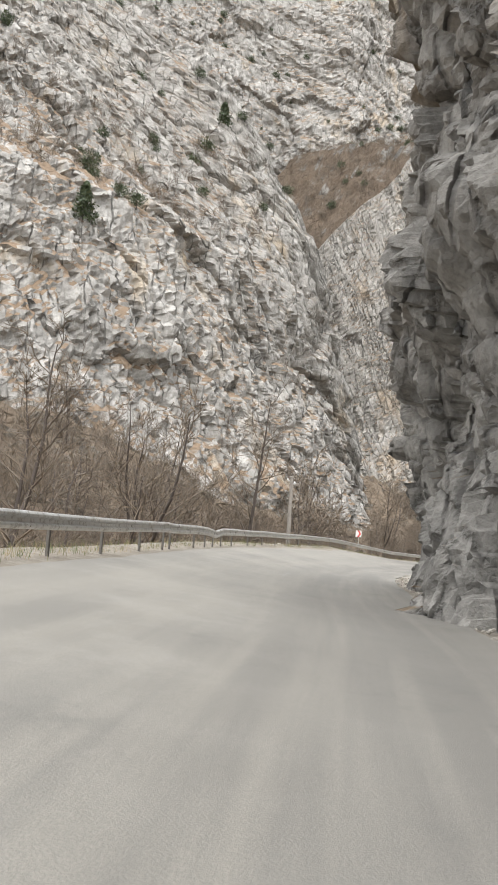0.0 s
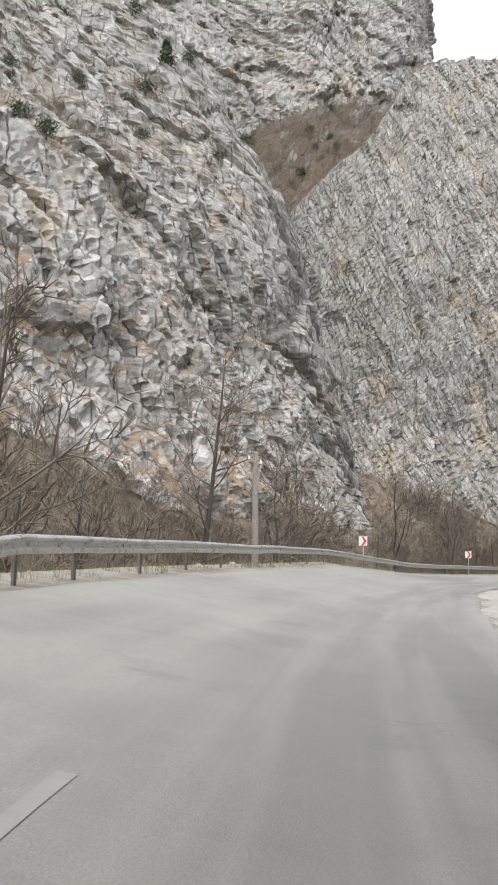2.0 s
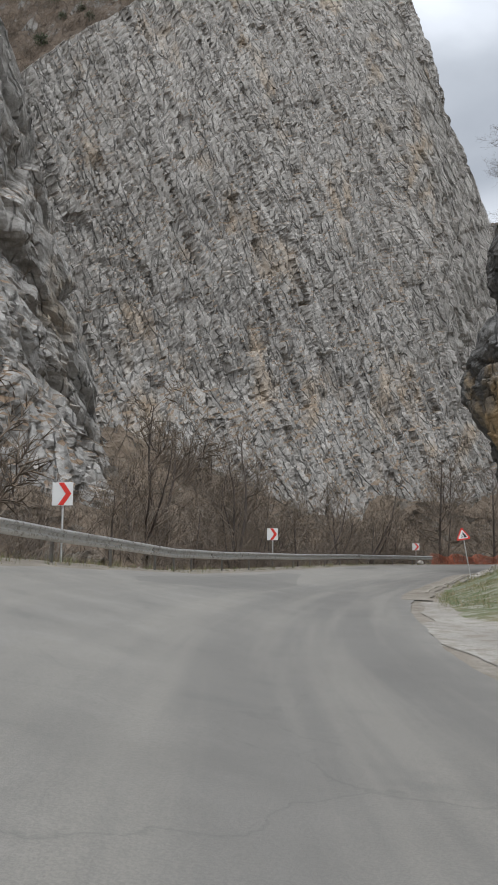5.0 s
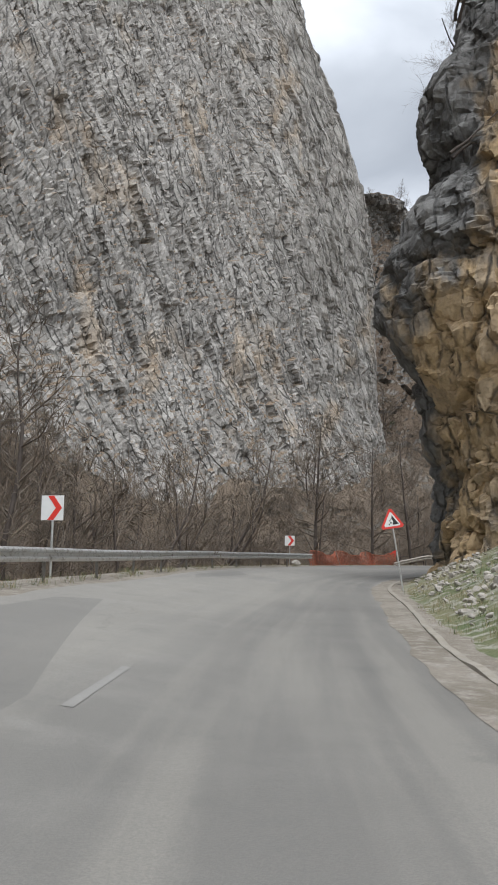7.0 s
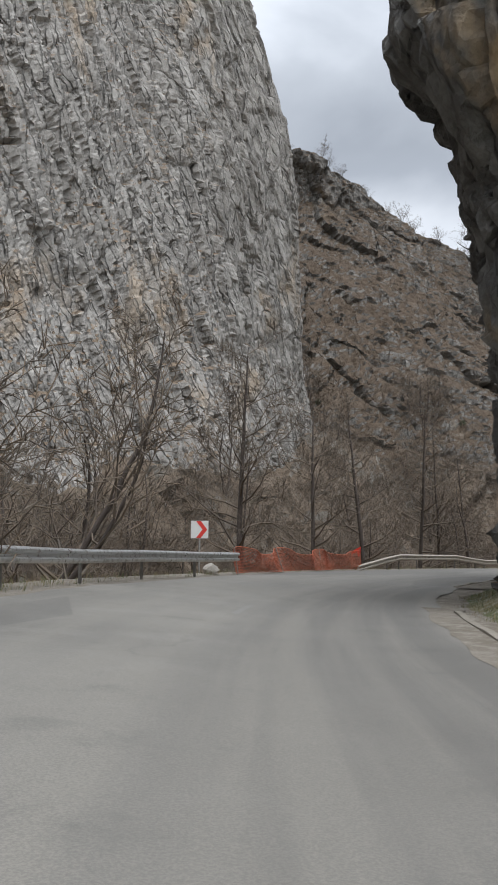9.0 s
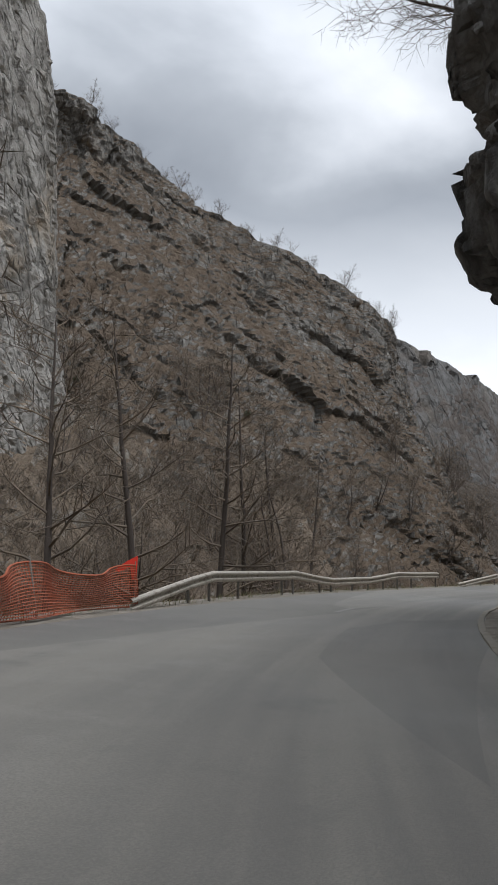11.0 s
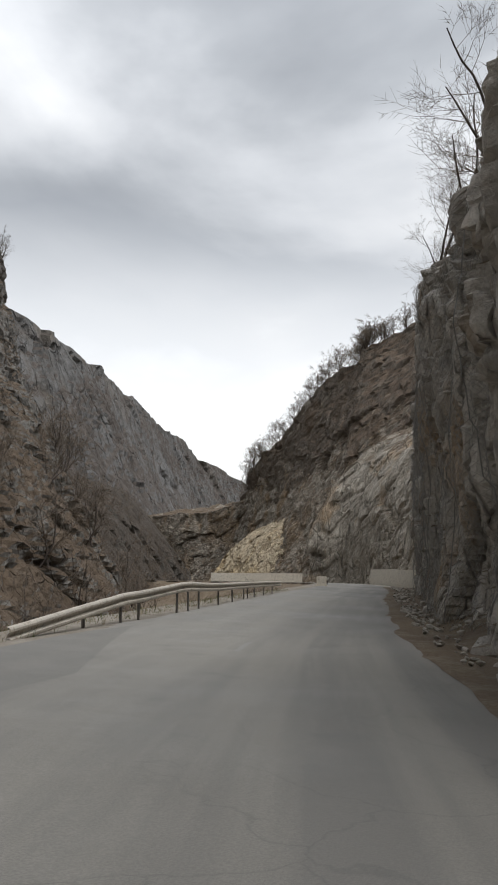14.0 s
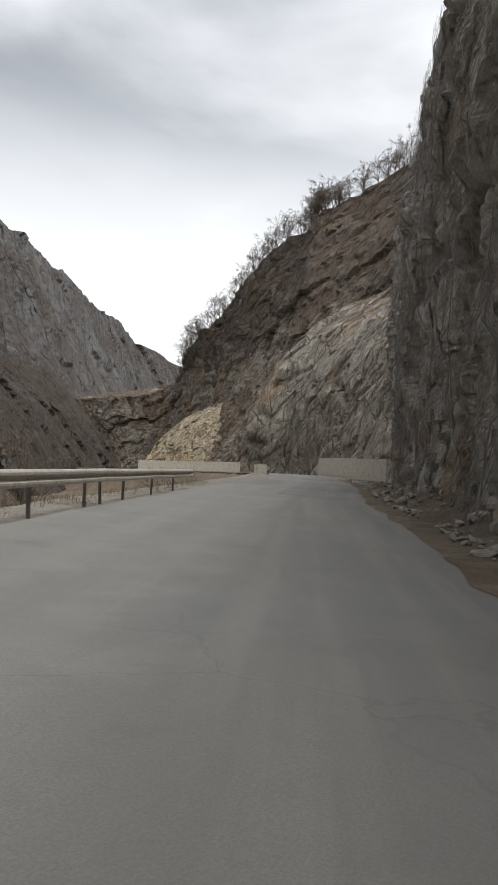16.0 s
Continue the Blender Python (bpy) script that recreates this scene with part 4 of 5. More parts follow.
TALL = "tall slender leafless tree with dark bark on the river bank"
BUSHY = "leafless many-stemmed tree with brown twigs on the river bank"
SPOTS = [(0, -1.8, 77.8, 1.2, 20, TALL), (0, 62.2, 152.2, 1.1, 75, TALL), (1, 66.9, 153.2, 1.08, 0, TALL), (1, 73.4, 154.2, 1.05, 130, TALL), (1, 85.6, 161.2, 1.0, 40, TALL), (3, 79.8, 155.3, 1.05, 10, TALL),
         (1, 77.5, 156.5, 1.0, 80, TALL), (1, 95.0, 166.0, 0.95, 200, TALL), (3, 104, 169, 0.9, 260, TALL), (3, 20.8, 111.4, 1.05, 0, BUSHY), (2, 27.6, 120.0, 0.95, 90, BUSHY), (2, 32.8, 124.8, 1.0, 60, BUSHY), (2, 34.9, 127.4, 0.9, 200, BUSHY),
         (0, 48.2, 138.9, 0.85, 50, TALL), (3, -11, 38.5, 1.3, 0, BUSHY), (2, -9.6, 48.5, 1.5, 45, BUSHY), (3, -8.2, 52.5, 1.2, 170, BUSHY), (2, -13, 60, 1.6, 80, BUSHY), (0, 54, 149, 0.8, 10, TALL), (2, 60, 158, 0.9, 30, BUSHY),
         (2, 2.0, 95.0, 0.85, 120, BUSHY), (3, 6.5, 101.0, 0.9, 220, BUSHY), (2, 13, 112, 0.85, 30, BUSHY), (3, 18, 120, 0.8, 15, BUSHY), (2, 22, 128, 0.9, 140, BUSHY), (3, 30, 135, 0.85, 310, BUSHY), (2, 38, 142, 0.9, 75, BUSHY), (3, 43, 147, 0.8, 5, BUSHY),
         (2, -4, 66, 0.8, 10, BUSHY), (3, -8, 72, 0.85, 25, BUSHY), (2, 110, 172, 0.85, 25, BUSHY), (3, 122, 176, 0.8, 65, BUSHY), (2, 136, 178, 0.8, 125, BUSHY), (3, 150, 182, 0.8, 165, BUSHY), (2, 90, 172, 0.8, 265, BUSHY),
         (2, -14, 45, 0.95, 15, BUSHY), (3, -16, 54, 0.9, 95, BUSHY), (2, -11.5, 56, 0.85, 215, BUSHY), (3, -15, 66, 0.85, 300, BUSHY), (2, -10, 64, 0.8, 140, BUSHY), (2, 12, 105, 0.8, 55, BUSHY), (3, 25, 124, 0.75, 190, BUSHY), (2, 48, 152, 0.85, 250, BUSHY)]
for kind, x, y, size, turn, label in SPOTS:
    plant(kind, x, y, ground_at(x, y), size, turn, label)
EDGE = "small leafless tree leaning out from the top of the rock"
for x, y, z, size, turn, lx, ly in [(45.3, 117.6, 24.5, 1.15, 0, 10, -35), (50.5, 121.6, 19.0, 1.25, 120, 5, -30), (40.6, 112.4, 27.5, 1.0, 60, 0, -50), (40.2, 112.0, 20.0, 0.9, 160, 0, -55), (83, 138.6, 12.0, 0.9, 200, -15, -25), (86, 139.4, 11.0, 0.8, 90, -20, -15), (105, 142.6, 13.8, 0.9, 45, -15, -20), (98, 141.2, 12.0, 0.9, 10, -25, -20), (112, 144.2, 15.2, 0.9, 110, -20, -20), (121, 145.0, 17.0, 0.8, 260, -10, -25), (59.6, 131.0, 14.6, 1.0, 30, -50, 10), (62.0, 131.0, 14.0, 1.1, 80, -30, -20)]:
    plant(5, x, y, z, size, turn, EDGE, (lx, ly), "trees on the rock edge")


def scrub(name, label, where, rng, low, high, rows, thick=1.0):
    """Many leafless bushes in one mesh, each a turned and scaled copy of one of a few."""
    kinds = []
    for k in range(4):
        r, out = np.random.default_rng(500 + k), []
        for stem in range(rows):
            a, t = r.uniform(0, 2 * math.pi), r.uniform(0.1, 0.75)
            grow(r, (0, 0, -0.15), (math.cos(a) * t, math.sin(a) * t, 1.0), r.uniform(0.45, 0.8), 0.013, 1, out, 0.0, (0, 0, 9), 0.006)
        kinds.append(np.array(out))
    chunks = []
    for p in where:
        base = kinds[rng.integers(4)].copy()
        s, a = rng.uniform(low, high), rng.uniform(0, 2 * math.pi)
        c, n = math.cos(a), math.sin(a)
        for k in (0, 3):
            x, y = base[:, k].copy(), base[:, k + 1].copy()
            base[:, k], base[:, k + 1], base[:, k + 2] = p[0] + s * (c * x - n * y), p[1] + s * (n * x + c * y), p[2] + s * base[:, k + 2]
        base[:, 6:] = (0.007 + base[:, 6:] * s * 0.42) * thick
        chunks.append(base)
    v, f = sticks(np.vstack(chunks), 3)
    return tagged(link_mesh(name, v, f, TWIG), label, "scrub", "", "stuff")


def on_face(name, count, rng, zlow, zhigh, flat, patch, west_of=9999.0, east_of=-9999.0):
    """Places on a rock face where it lies flat enough, in patches."""
    g = FACES[name]
    du, dv = np.gradient(g, axis=1), np.gradient(g, axis=0)
    n = np.cross(du, dv)
    nz = np.abs(n[..., 2]) / (np.linalg.norm(n, axis=-1) + 1e-9)
    wide = value_noise(g[..., 0] / 13 + g[..., 1] / 19, g[..., 2] / 11, 61, 3)
    ok = np.argwhere((g[..., 2] > zlow) & (g[..., 2] < zhigh) & (nz > flat) & (wide > patch) & (g[..., 0] < west_of) & (g[..., 0] > east_of))
    pick = ok[rng.integers(0, len(ok), count)]
    return g[pick[:, 0], pick[:, 1]]


def river_bank(count, rng, s0, s1, d0, d1):
    out = []
    for _ in range(count):
        s, d = rng.uniform(s0, s1), rng.uniform(d0, d1)
        p = on_road(s, d)
        out.append((p.x, p.y, ground_at(p.x, p.y)))
    return np.array(out)


rng = np.random.default_rng(7)
BROWN = "leafless brown and grey scrub"
scrub("scrub", BROWN + " along the river bank", river_bank(800, rng, 62, 330, 6.5, 30), rng, 1.4, 4.0, 4, 0.8)
scrub("scrub", BROWN + " on the foot of the cliff", on_face("talus", 1700, rng, -3, 26, 0.0, -0.5, east_of=-30.0), rng, 2.2, 5.4, 4, 0.75)
scrub("scrub", BROWN + " on the scree below the cliff", on_face("talus", 260, rng, -4, 20, 0.0, -0.6, 2.0, -34.0), rng, 2.0, 5.0, 4, 0.75)
scrub("scrub", BROWN + " on the ledges of the cliff", on_face("cliff_west", 260, rng, 24, 140, 0.55, -0.08), rng, 0.9, 2.6, 3)
scrub("scrub", BROWN + " on the broad ledge of the cliff", on_face("cliff_west", 520, rng, 42, 68, 0.35, -0.5, -5.0), rng, 1.2, 3.8, 4)
scrub("scrub", BROWN + " on the slab", on_face("cliff_slab", 150, rng, 20, 110, 0.5, -0.08), rng, 0.8, 2.2, 3)
scrub("scrub", BROWN + " in the gully", on_face("gully", 700, rng, 40, 130, 0.0, -0.6, east_of=-3.0), rng, 1.8, 4.4, 3, 1.2)
scrub("scrub", BROWN + " on the hillside", on_face("hill_north", 1300, rng, -3, 95, 0.30, -0.3), rng, 1.2, 3.6, 3)
scrub("scrub", BROWN + " on the wooded slope", on_face("wooded_slope", 1200, rng, 30, 110, 0.0, -0.5), rng, 2.4, 5.4, 3)
scrub("scrub", BROWN + " over the road", on_face("slope_east", 500, rng, 6, 40, 0.25, -0.4), rng, 1.6, 3.6, 3)
scrub("scrub", BROWN + " across the river", on_face("hill_valley", 330, rng, -3, 45, 0.2, -0.5), rng, 2.5, 5.5, 3)
top = FACES["wooded_slope"][-1]
for k in range(84):
    p = top[int(len(top) * (0.34 + 0.62 * k / 84 + rng.uniform(-0.006, 0.006)))]
    plant(6, p[0], p[1], p[2] - 0.5, rng.uniform(0.7, 1.3), rng.uniform(0, 360), "leafless tree on the skyline of the hill", (0, 0), "trees on the ridge")
top = FACES["hill_north"][-1]
for k in range(26):
    p = top[int(len(top) * (0.22 + 0.60 * k / 26 + rng.uniform(-0.008, 0.008)))]
    plant(4, p[0], p[1], p[2] - 0.4, rng.uniform(0.35, 0.75), rng.uniform(0, 360), "small leafless bush on the skyline of the hill", (0, 0), "bushes on the ridge")


for face, count, low, high, west, east in (("talus", 46, -4, 20, 125.0, -30.0), ("hill_north", 54, -4, 26, 200.0, 85.0)):
    for k, p in enumerate(on_face(face, count, rng, low, high, 0.0, -0.6, west, east)):
        plant((6, 2, 6, 3)[k % 4], p[0], p[1], p[2] - 0.2, (1.15, 0.75, 1.3, 0.7)[k % 4] * rng.uniform(0.8, 1.2), rng.uniform(0, 360), "leafless tree with fine brown twigs on the scree", (0, 0), "trees on the scree")


def leaf_mass(n, seed, cone):
    """Loose sprays of needles round a short trunk: rows of small tilted leaves."""
    r = np.random.default_rng(seed)
    out = []
    for k in range(n):
        if cone:
            h = r.uniform(0.05, 1.0)
            a = r.uniform(0, 2 * math.pi)
            q = 0.42 * (1.08 - h) ** 0.8 * math.sqrt(r.uniform(0.1, 1.0)) * (0.72 + 0.30 * math.sin(h * 31 + 2.0 * math.cos(a)) + 0.22 * math.sin(3 * a + 5 * h))
            p = np.array([q * math.cos(a), q * math.sin(a), h - 0.2 * q])
        else:
            p = r.normal(0, 1, 3)
            p = p / np.linalg.norm(p) * r.uniform(0.35, 1.0) ** 0.5 * np.array([0.5, 0.5, 0.42]) * (0.8 + 0.4 * math.sin(5 * p[0]) * math.cos(4 * p[1])) + (0, 0, 0.42)
        e, f = r.normal(0, 1, 3), r.normal(0, 1, 3)
        e, f = e / np.linalg.norm(e) * 0.055, f / np.linalg.norm(f) * 0.03
        out.append([p - e, p + f, p + e, p - f])
    v = np.array(out).reshape(-1, 3)
    return v, np.arange(len(v)).reshape(-1, 4)


GREEN = []
for seed, cone in ((1, True), (2, False), (3, False)):
    ob = link_mesh("foliage", *leaf_mass(900 if cone else 520, seed, cone), LEAF)
    GREEN.append(ob.data)
    bpy.data.objects.remove(ob)
stem_v, stem_f = sticks([(0, 0, -0.25, 0, 0, 0.4, 0.025, 0.02), (0, 0, 0.4, 0.01, 0, 0.9, 0.02, 0.006)], 6)
stem_ob = link_mesh("stem", stem_v, stem_f, BARK)
STEM = stem_ob.data
bpy.data.objects.remove(stem_ob)


def evergreen(kind, p, size, turn, label):
    ob = empty("conifer" if kind == 0 else "evergreen_shrub", pose(*p, 0, 0, turn), label, "conifer" if kind == 0 else "shrub", "evergreens on the cliff")
    ob.scale = (size, size, size)
    for name, data in (("foliage", GREEN[kind]), ("stem", STEM)):
        new(name, data).parent = ob


def face_near(name, x, y, z):
    g = FACES[name].reshape(-1, 3)
    return g[np.argmin(((g - np.array([x, y, z])) ** 2).sum(1))]


for x, y, z, size in [(-23.5, 91.7, 34.5, 4.6), (-14, 141, 69, 4.6)]:
    evergreen(0, face_near("cliff_west", x, y, z) - (0, 0, 0.2), size, 30 * size, "small dark green conifer on a cliff ledge")
for x, y, z, size in [(-20, 96, 40, 2.4), (-17, 100, 43, 2.6), (-26, 100, 42, 2.8), (-24, 97, 41, 2.0), (-16, 128, 58, 3.0), (-13, 122, 53, 2.4), (-15, 133, 63, 3.2)]:
    evergreen(1, face_near("cliff_west", x, y, z) - (0, 0, 0.15), size, 50 * size, "green bush on the broad ledge of the cliff")
for p in np.vstack([on_face("cliff_west", 50, rng, 44, 130, 0.45, -0.02), on_face("cliff_upper", 90, rng, 84, 140, 0.30, -0.3), on_face("gully", 34, rng, 55, 110, 0.0, -0.6, east_of=-2.0)]):
    evergreen(1 + rng.integers(2), p - (0, 0, 0.15), rng.uniform(1.2, 3.0), rng.uniform(0, 360), "round dark green shrub on a cliff ledge")
for p in on_face("hill_north", 14, rng, 2, 60, 0.5, -0.2):
    evergreen(1 + rng.integers(2), p - (0, 0, 0.15), rng.uniform(1.0, 2.2), rng.uniform(0, 360), "round dark green shrub on the hillside")


# ---------------------------------------------------------------- guard rails
PROFILE = [(0.0, 0.155), (0.05, 0.14), (0.08, 0.105), (0.08, 0.065), (0.012, 0.03), (0.012, -0.03), (0.08, -0.065), (0.08, -0.105), (0.05, -0.14), (0.0, -0.155)]


def beam(name, a, b, side, mat, rail, rng, sag=0.0):
    """One length of corrugated rail between two places, its ribs towards the road."""
    a, b = Vector(a), Vector(b)
    out = Vector((side.x, side.y, 0)).normalized()
    verts, cols = [], 7
    loop = PROFILE + [(x - 0.006, z) for x, z in reversed(PROFILE)]
    for k in range(cols):
        f = k / (cols - 1)
        p = a.lerp(b, f) - Vector((0, 0, sag * math.sin(math.pi * f)))
        tw = rng.normal(0, 0.012)
        for x, z in loop:
            verts.append(p + out * (x + tw * z * 4) + Vector((0, 0, z)))
    m = len(loop)
    faces = [(k * m + i, k * m + (i + 1) % m, (k + 1) * m + (i + 1) % m, (k + 1) * m + i) for k in range(cols - 1) for i in range(m)]
    return link_mesh(name, np.array([tuple(v) for v in verts]), np.array(faces), mat, rail, smooth=False)


def guard_rail(stations, label, mat, seed, posts=True, spacing=4.0):
    """stations: rows of s, d and the height of the rail's middle over the road."""
    r = np.random.default_rng(seed)
    st = np.array(stations, float)
    rail = empty("guard_rail", Matrix.Translation(on_road(st[0, 0], st[0, 1])), label, "guard rail", "guard rails")
    back = rail.matrix_world.inverted()
    cuts = sorted({round(s, 1) for s in np.r_[np.arange(st[0, 0], st[-1, 0], spacing), st[:, 0]]})
    cuts = [c for n, c in enumerate(cuts) if n == 0 or c - cuts[n - 1] > 0.9 or c in st[:, 0]]
    at = []
    for s in cuts:
        d, h = np.interp(s, st[:, 0], st[:, 1]), np.interp(s, st[:, 0], st[:, 2])
        at.append((s, d, h, on_road(s, d + r.normal(0, 0.012), h + r.normal(0, 0.010))))
    for (s0, d0, h0, a), (s1, d1, h1, b) in zip(at, at[1:]):
        n = on_road(s0, d0) - on_road(s0, d0 + 1)
        beam("beam", back @ a, back @ (b + (b - a).normalized() * 0.12), n, mat, rail, r)
        if posts and h0 > 0.35:
            foot, head = on_road(s0, d0 + 0.09, -0.35), a + (on_road(s0, d0 + 0.09) - on_road(s0, d0))
            bm = box(0.10, 0.055, head.z + 0.12 - foot.z, (0, 0, 0), 0.006)
            bmesh.ops.transform(bm, matrix=Matrix.Translation(back @ Vector((foot.x, foot.y, (foot.z + head.z + 0.12) / 2))) @ pose(0, 0, 0, r.normal(0, 1.5), r.normal(0, 1.5), heading(s0) + 90), verts=bm.verts[:])
            part("post", bm, POST, rail)
    return rail


guard_rail([(30, 4.0, 0.6), (80, 3.9, 0.6), (97, 3.75, 0.68), (104, 3.7, 0.62), (105.6, 3.7, 0.50), (107.5, 3.75, 0.6), (130, 4.3, 0.62), (160, 4.2, 0.60), (190, 4.1, 0.58), (209.4, 3.75, 0.60)], "long galvanised steel guard rail along the bend, dented", STEEL, 3)
guard_rail([(222.9, 3.9, 0.06), (228.5, 4.0, 0.66), (236, 4.1, 0.66), (240.2, 4.15, 0.36), (245, 4.2, 0.42), (248.8, 4.1, 0.66), (255, 4.1, 0.66)], "bent and dusty steel guard rail, buried at one end", OLD_STEEL, 4)
guard_rail([(258.5, 4.0, 0.05), (265, 3.6, 0.55), (271.9, 3.3, 0.82), (274, 3.35, 0.74), (288, 3.6, 0.66), (302, 3.6, 0.58)], "twisted dusty steel guard rail rising from the verge", OLD_STEEL, 5)
guard_rail([(341, 3.1, 0.6), (348, 3.0, 0.6), (356, 3.1, 0.55)], "short dusty steel guard rail past the concrete block", OLD_STEEL, 6)


# ---------------------------------------------------------------- signs, pole, net
def prism(points, y0, y1):
    """A plate cut to an outline in x and z, from y0 to y1."""
    bm = bmesh.new()
    front = [bm.verts.new((x, y0, z)) for x, z in points]
    rear = [bm.verts.new((x, y1, z)) for x, z in points]
    bm.faces.new(front)
    bm.faces.new(rear[::-1])
    for k in range(len(points)):
        bm.faces.new((front[k], rear[k], rear[(k + 1) % len(points)], front[(k + 1) % len(points)]))
    bmesh.ops.recalc_face_normals(bm, faces=bm.faces[:])
    return bm


def chevron_sign(s, d, over, turn, tilt=0.0):
    p = on_road(s, d)
    sign = empty("chevron_sign", pose(p.x, p.y, p.z, 0, tilt, heading(s) + turn), "square white bend sign with a red chevron, behind the rail", "road sign", "chevron signs")
    part("post", rod((0, 0.03, -0.6), (0, 0.03, over + 0.25), 0.03, 0.03), STEEL, sign)
    w = 0.31
    part("panel", prism([(-w, over - w), (w, over - w), (w, over + w), (-w, over + w)], -0.012, 0.0), WHITE, sign)
    part("chevron", prism([(-0.13, over - w + 0.01), (0.04, over - w + 0.01), (0.27, over), (0.04, over + w - 0.01), (-0.13, over + w - 0.01), (0.10, over)], -0.017, -0.0125), RED, sign, "red arrow that points to the bend")
    return sign


chevron_sign(153.3, 5.45, 1.82, -8)
chevron_sign(176.1, 4.85, 1.70, -10)
chevron_sign(209.0, 5.0, 1.5, 20)


def warning_sign():
    p = on_road(188.8, -4.45)
    sign = empty("warning_sign", pose(p.x, p.y, p.z, 0, -9, heading(188.8) - 6), "leaning triangular falling-rocks warning sign with a red border", "road sign")
    part("post", rod((0, 0.03, -0.5), (0, 0.03, 3.05), 0.03, 0.03), STEEL, sign)
    c, tri = 2.6, lambda r, y0, y1: prism([(r * math.sin(radians(a)), 2.6 + r * math.cos(radians(a))) for q in (0, 120, 240) for a in (q - 6, q, q + 6)][::-1], y0, y1)
    part("border", tri(0.47, -0.012, 0.0), RED, sign, "red reflective border")
    part("panel", tri(0.335, -0.016, -0.0125), WHITE, sign)
    part("cliff_symbol", prism([(0.02, c - 0.14), (0.25, c - 0.14), (0.03, c + 0.22), (0.0, c + 0.10), (0.05, c + 0.0)], -0.020, -0.0165), BLACK, sign, "black rock face drawn on the sign")
    for x, z, r in ((-0.07, 0.02, 0.028), (-0.04, -0.06, 0.035), (-0.11, -0.11, 0.03), (-0.02, 0.08, 0.022)):
        part("stone_symbol", prism([(x + r * math.cos(k), c + z + r * math.sin(k)) for k in (0.2, 1.3, 2.4, 3.6, 4.8, 5.6)], -0.020, -0.0165), BLACK, sign)


warning_sign()


def power_pole():
    z = ground_at(1.5, 63.6)
    pole = empty("utility_pole", pose(1.5, 63.6, z, 0.8, -1.0, 0), "weathered grey utility pole with white insulators behind the rail", "utility pole")
    top = 6.6 - z
    part("shaft", rod((0, 0, -0.5), (0, 0, top), 0.16, 0.12, 14), WOOD, pole)
    part("cap", rod((0, 0, top), (0, 0, top + 0.05), 0.125, 0.06, 14), WOOD, pole)
    for x, h in ((-0.28, top - 0.25), (0.24, top - 0.45)):
        part("bracket", rod((0, 0, h - 0.05), (x, 0, h), 0.014, 0.014, 8), STEEL, pole)
        part("insulator", rod((x, 0, h - 0.02), (x, 0, h + 0.13), 0.05, 0.03, 10), WHITE, pole, "white porcelain insulator")


power_pole()


def safety_net():
    """Orange building-site net on stakes in the gap of the rail."""
    s0, s1, tall = 209.4, 223.3, 0.84
    net = empty("safety_net", Matrix.Translation(on_road(s0, 3.75)), "sagging orange plastic safety net closing the gap in the rail", "safety net")
    back = net.matrix_world.inverted()

    def at(f, h):
        sag = 0.10 * math.sin(f * 21) * h + 0.16 * h * (math.sin(f * math.pi * 3.0) ** 2 - 0.4) * (1 - f) * -1
        d = 3.75 + 0.25 * f + 0.12 * math.sin(f * 17 + h * 2) + 0.10 * math.sin(f * 43) * h
        p = back @ on_road(s0 + (s1 - s0) * f, d, max(0.03, h * tall + sag))
        return tuple(p)
    rows = []
    for k in range(19):
        for i in range(110):
            rows.append((*at(i / 110, k / 18), *at((i + 1) / 110, k / 18), 0.009, 0.009))
    for i in range(161):
        for k in range(6):
            rows.append((*at(i / 160, k / 6), *at(i / 160, (k + 1) / 6), 0.008, 0.008))
    v, f = sticks(rows, 4)
    link_mesh("netting", v, f, NET, net)
    for f in (0.0, 0.33, 0.66, 1.0):
        part("stake", rod(at(f, -0.3), Vector(at(f, 1.0)) + Vector((0, 0, 0.1)), 0.018, 0.018, 8), WOOD, net)
    v, f = sticks([(*at(k / 60, 1.0), *at((k + 1) / 60, 1.0), 0.02, 0.02) for k in range(60)], 5)
    link_mesh("edge_cord", v, f, NET, net)
    tip = Vector(at(1.0, 1.0))
    bm = prism([(0.03, -0.28), (0.05, 0.22), (-0.20, 0.10), (-0.45, -0.08), (-0.38, -0.14), (-0.12, -0.02), (-0.07, -0.30)], -0.015, 0.015)
    bmesh.ops.transform(bm, matrix=Matrix.Translation(tip) @ pose(0, 0, 0, 0, 0, heading(s1) + 12), verts=bm.verts[:])
    part("flag", bm, FLAG, net, "bright red-orange cloth tied to the stake")


safety_net()

# ---------------------------------------------------------------- concrete, kerbs, markings
def wall_run(name, points, thick, label, category, kind="", mat=None):
    """A cast wall along places with a foot and a top height."""
    pts = np.array(points, float)
    run = np.gradient(pts[:, :2], axis=0)
    run /= np.linalg.norm(run, axis=1)[:, None]
    n = np.stack([-run[:, 1], run[:, 0]], 1) * thick / 2
    rings = []
    for p, q in zip(pts, n):
        rings += [(p[0] - q[0], p[1] - q[1], p[2]), (p[0] - q[0] * 0.8, p[1] - q[1] * 0.8, p[3]), (p[0] + q[0] * 0.8, p[1] + q[1] * 0.8, p[3]), (p[0] + q[0], p[1] + q[1], p[2])]
    m = len(pts)
    faces = [(k * 4 + i, k * 4 + (i + 1) % 4, k * 4 + 4 + (i + 1) % 4, k * 4 + 4 + i) for k in range(m - 1) for i in range(4)]
    faces += [(3, 2, 1, 0), (m * 4 - 4, m * 4 - 3, m * 4 - 2, m * 4 - 1)]
    return tagged(link_mesh(name, rings, np.array(faces), mat or CONCRETE), label, category, "", kind)


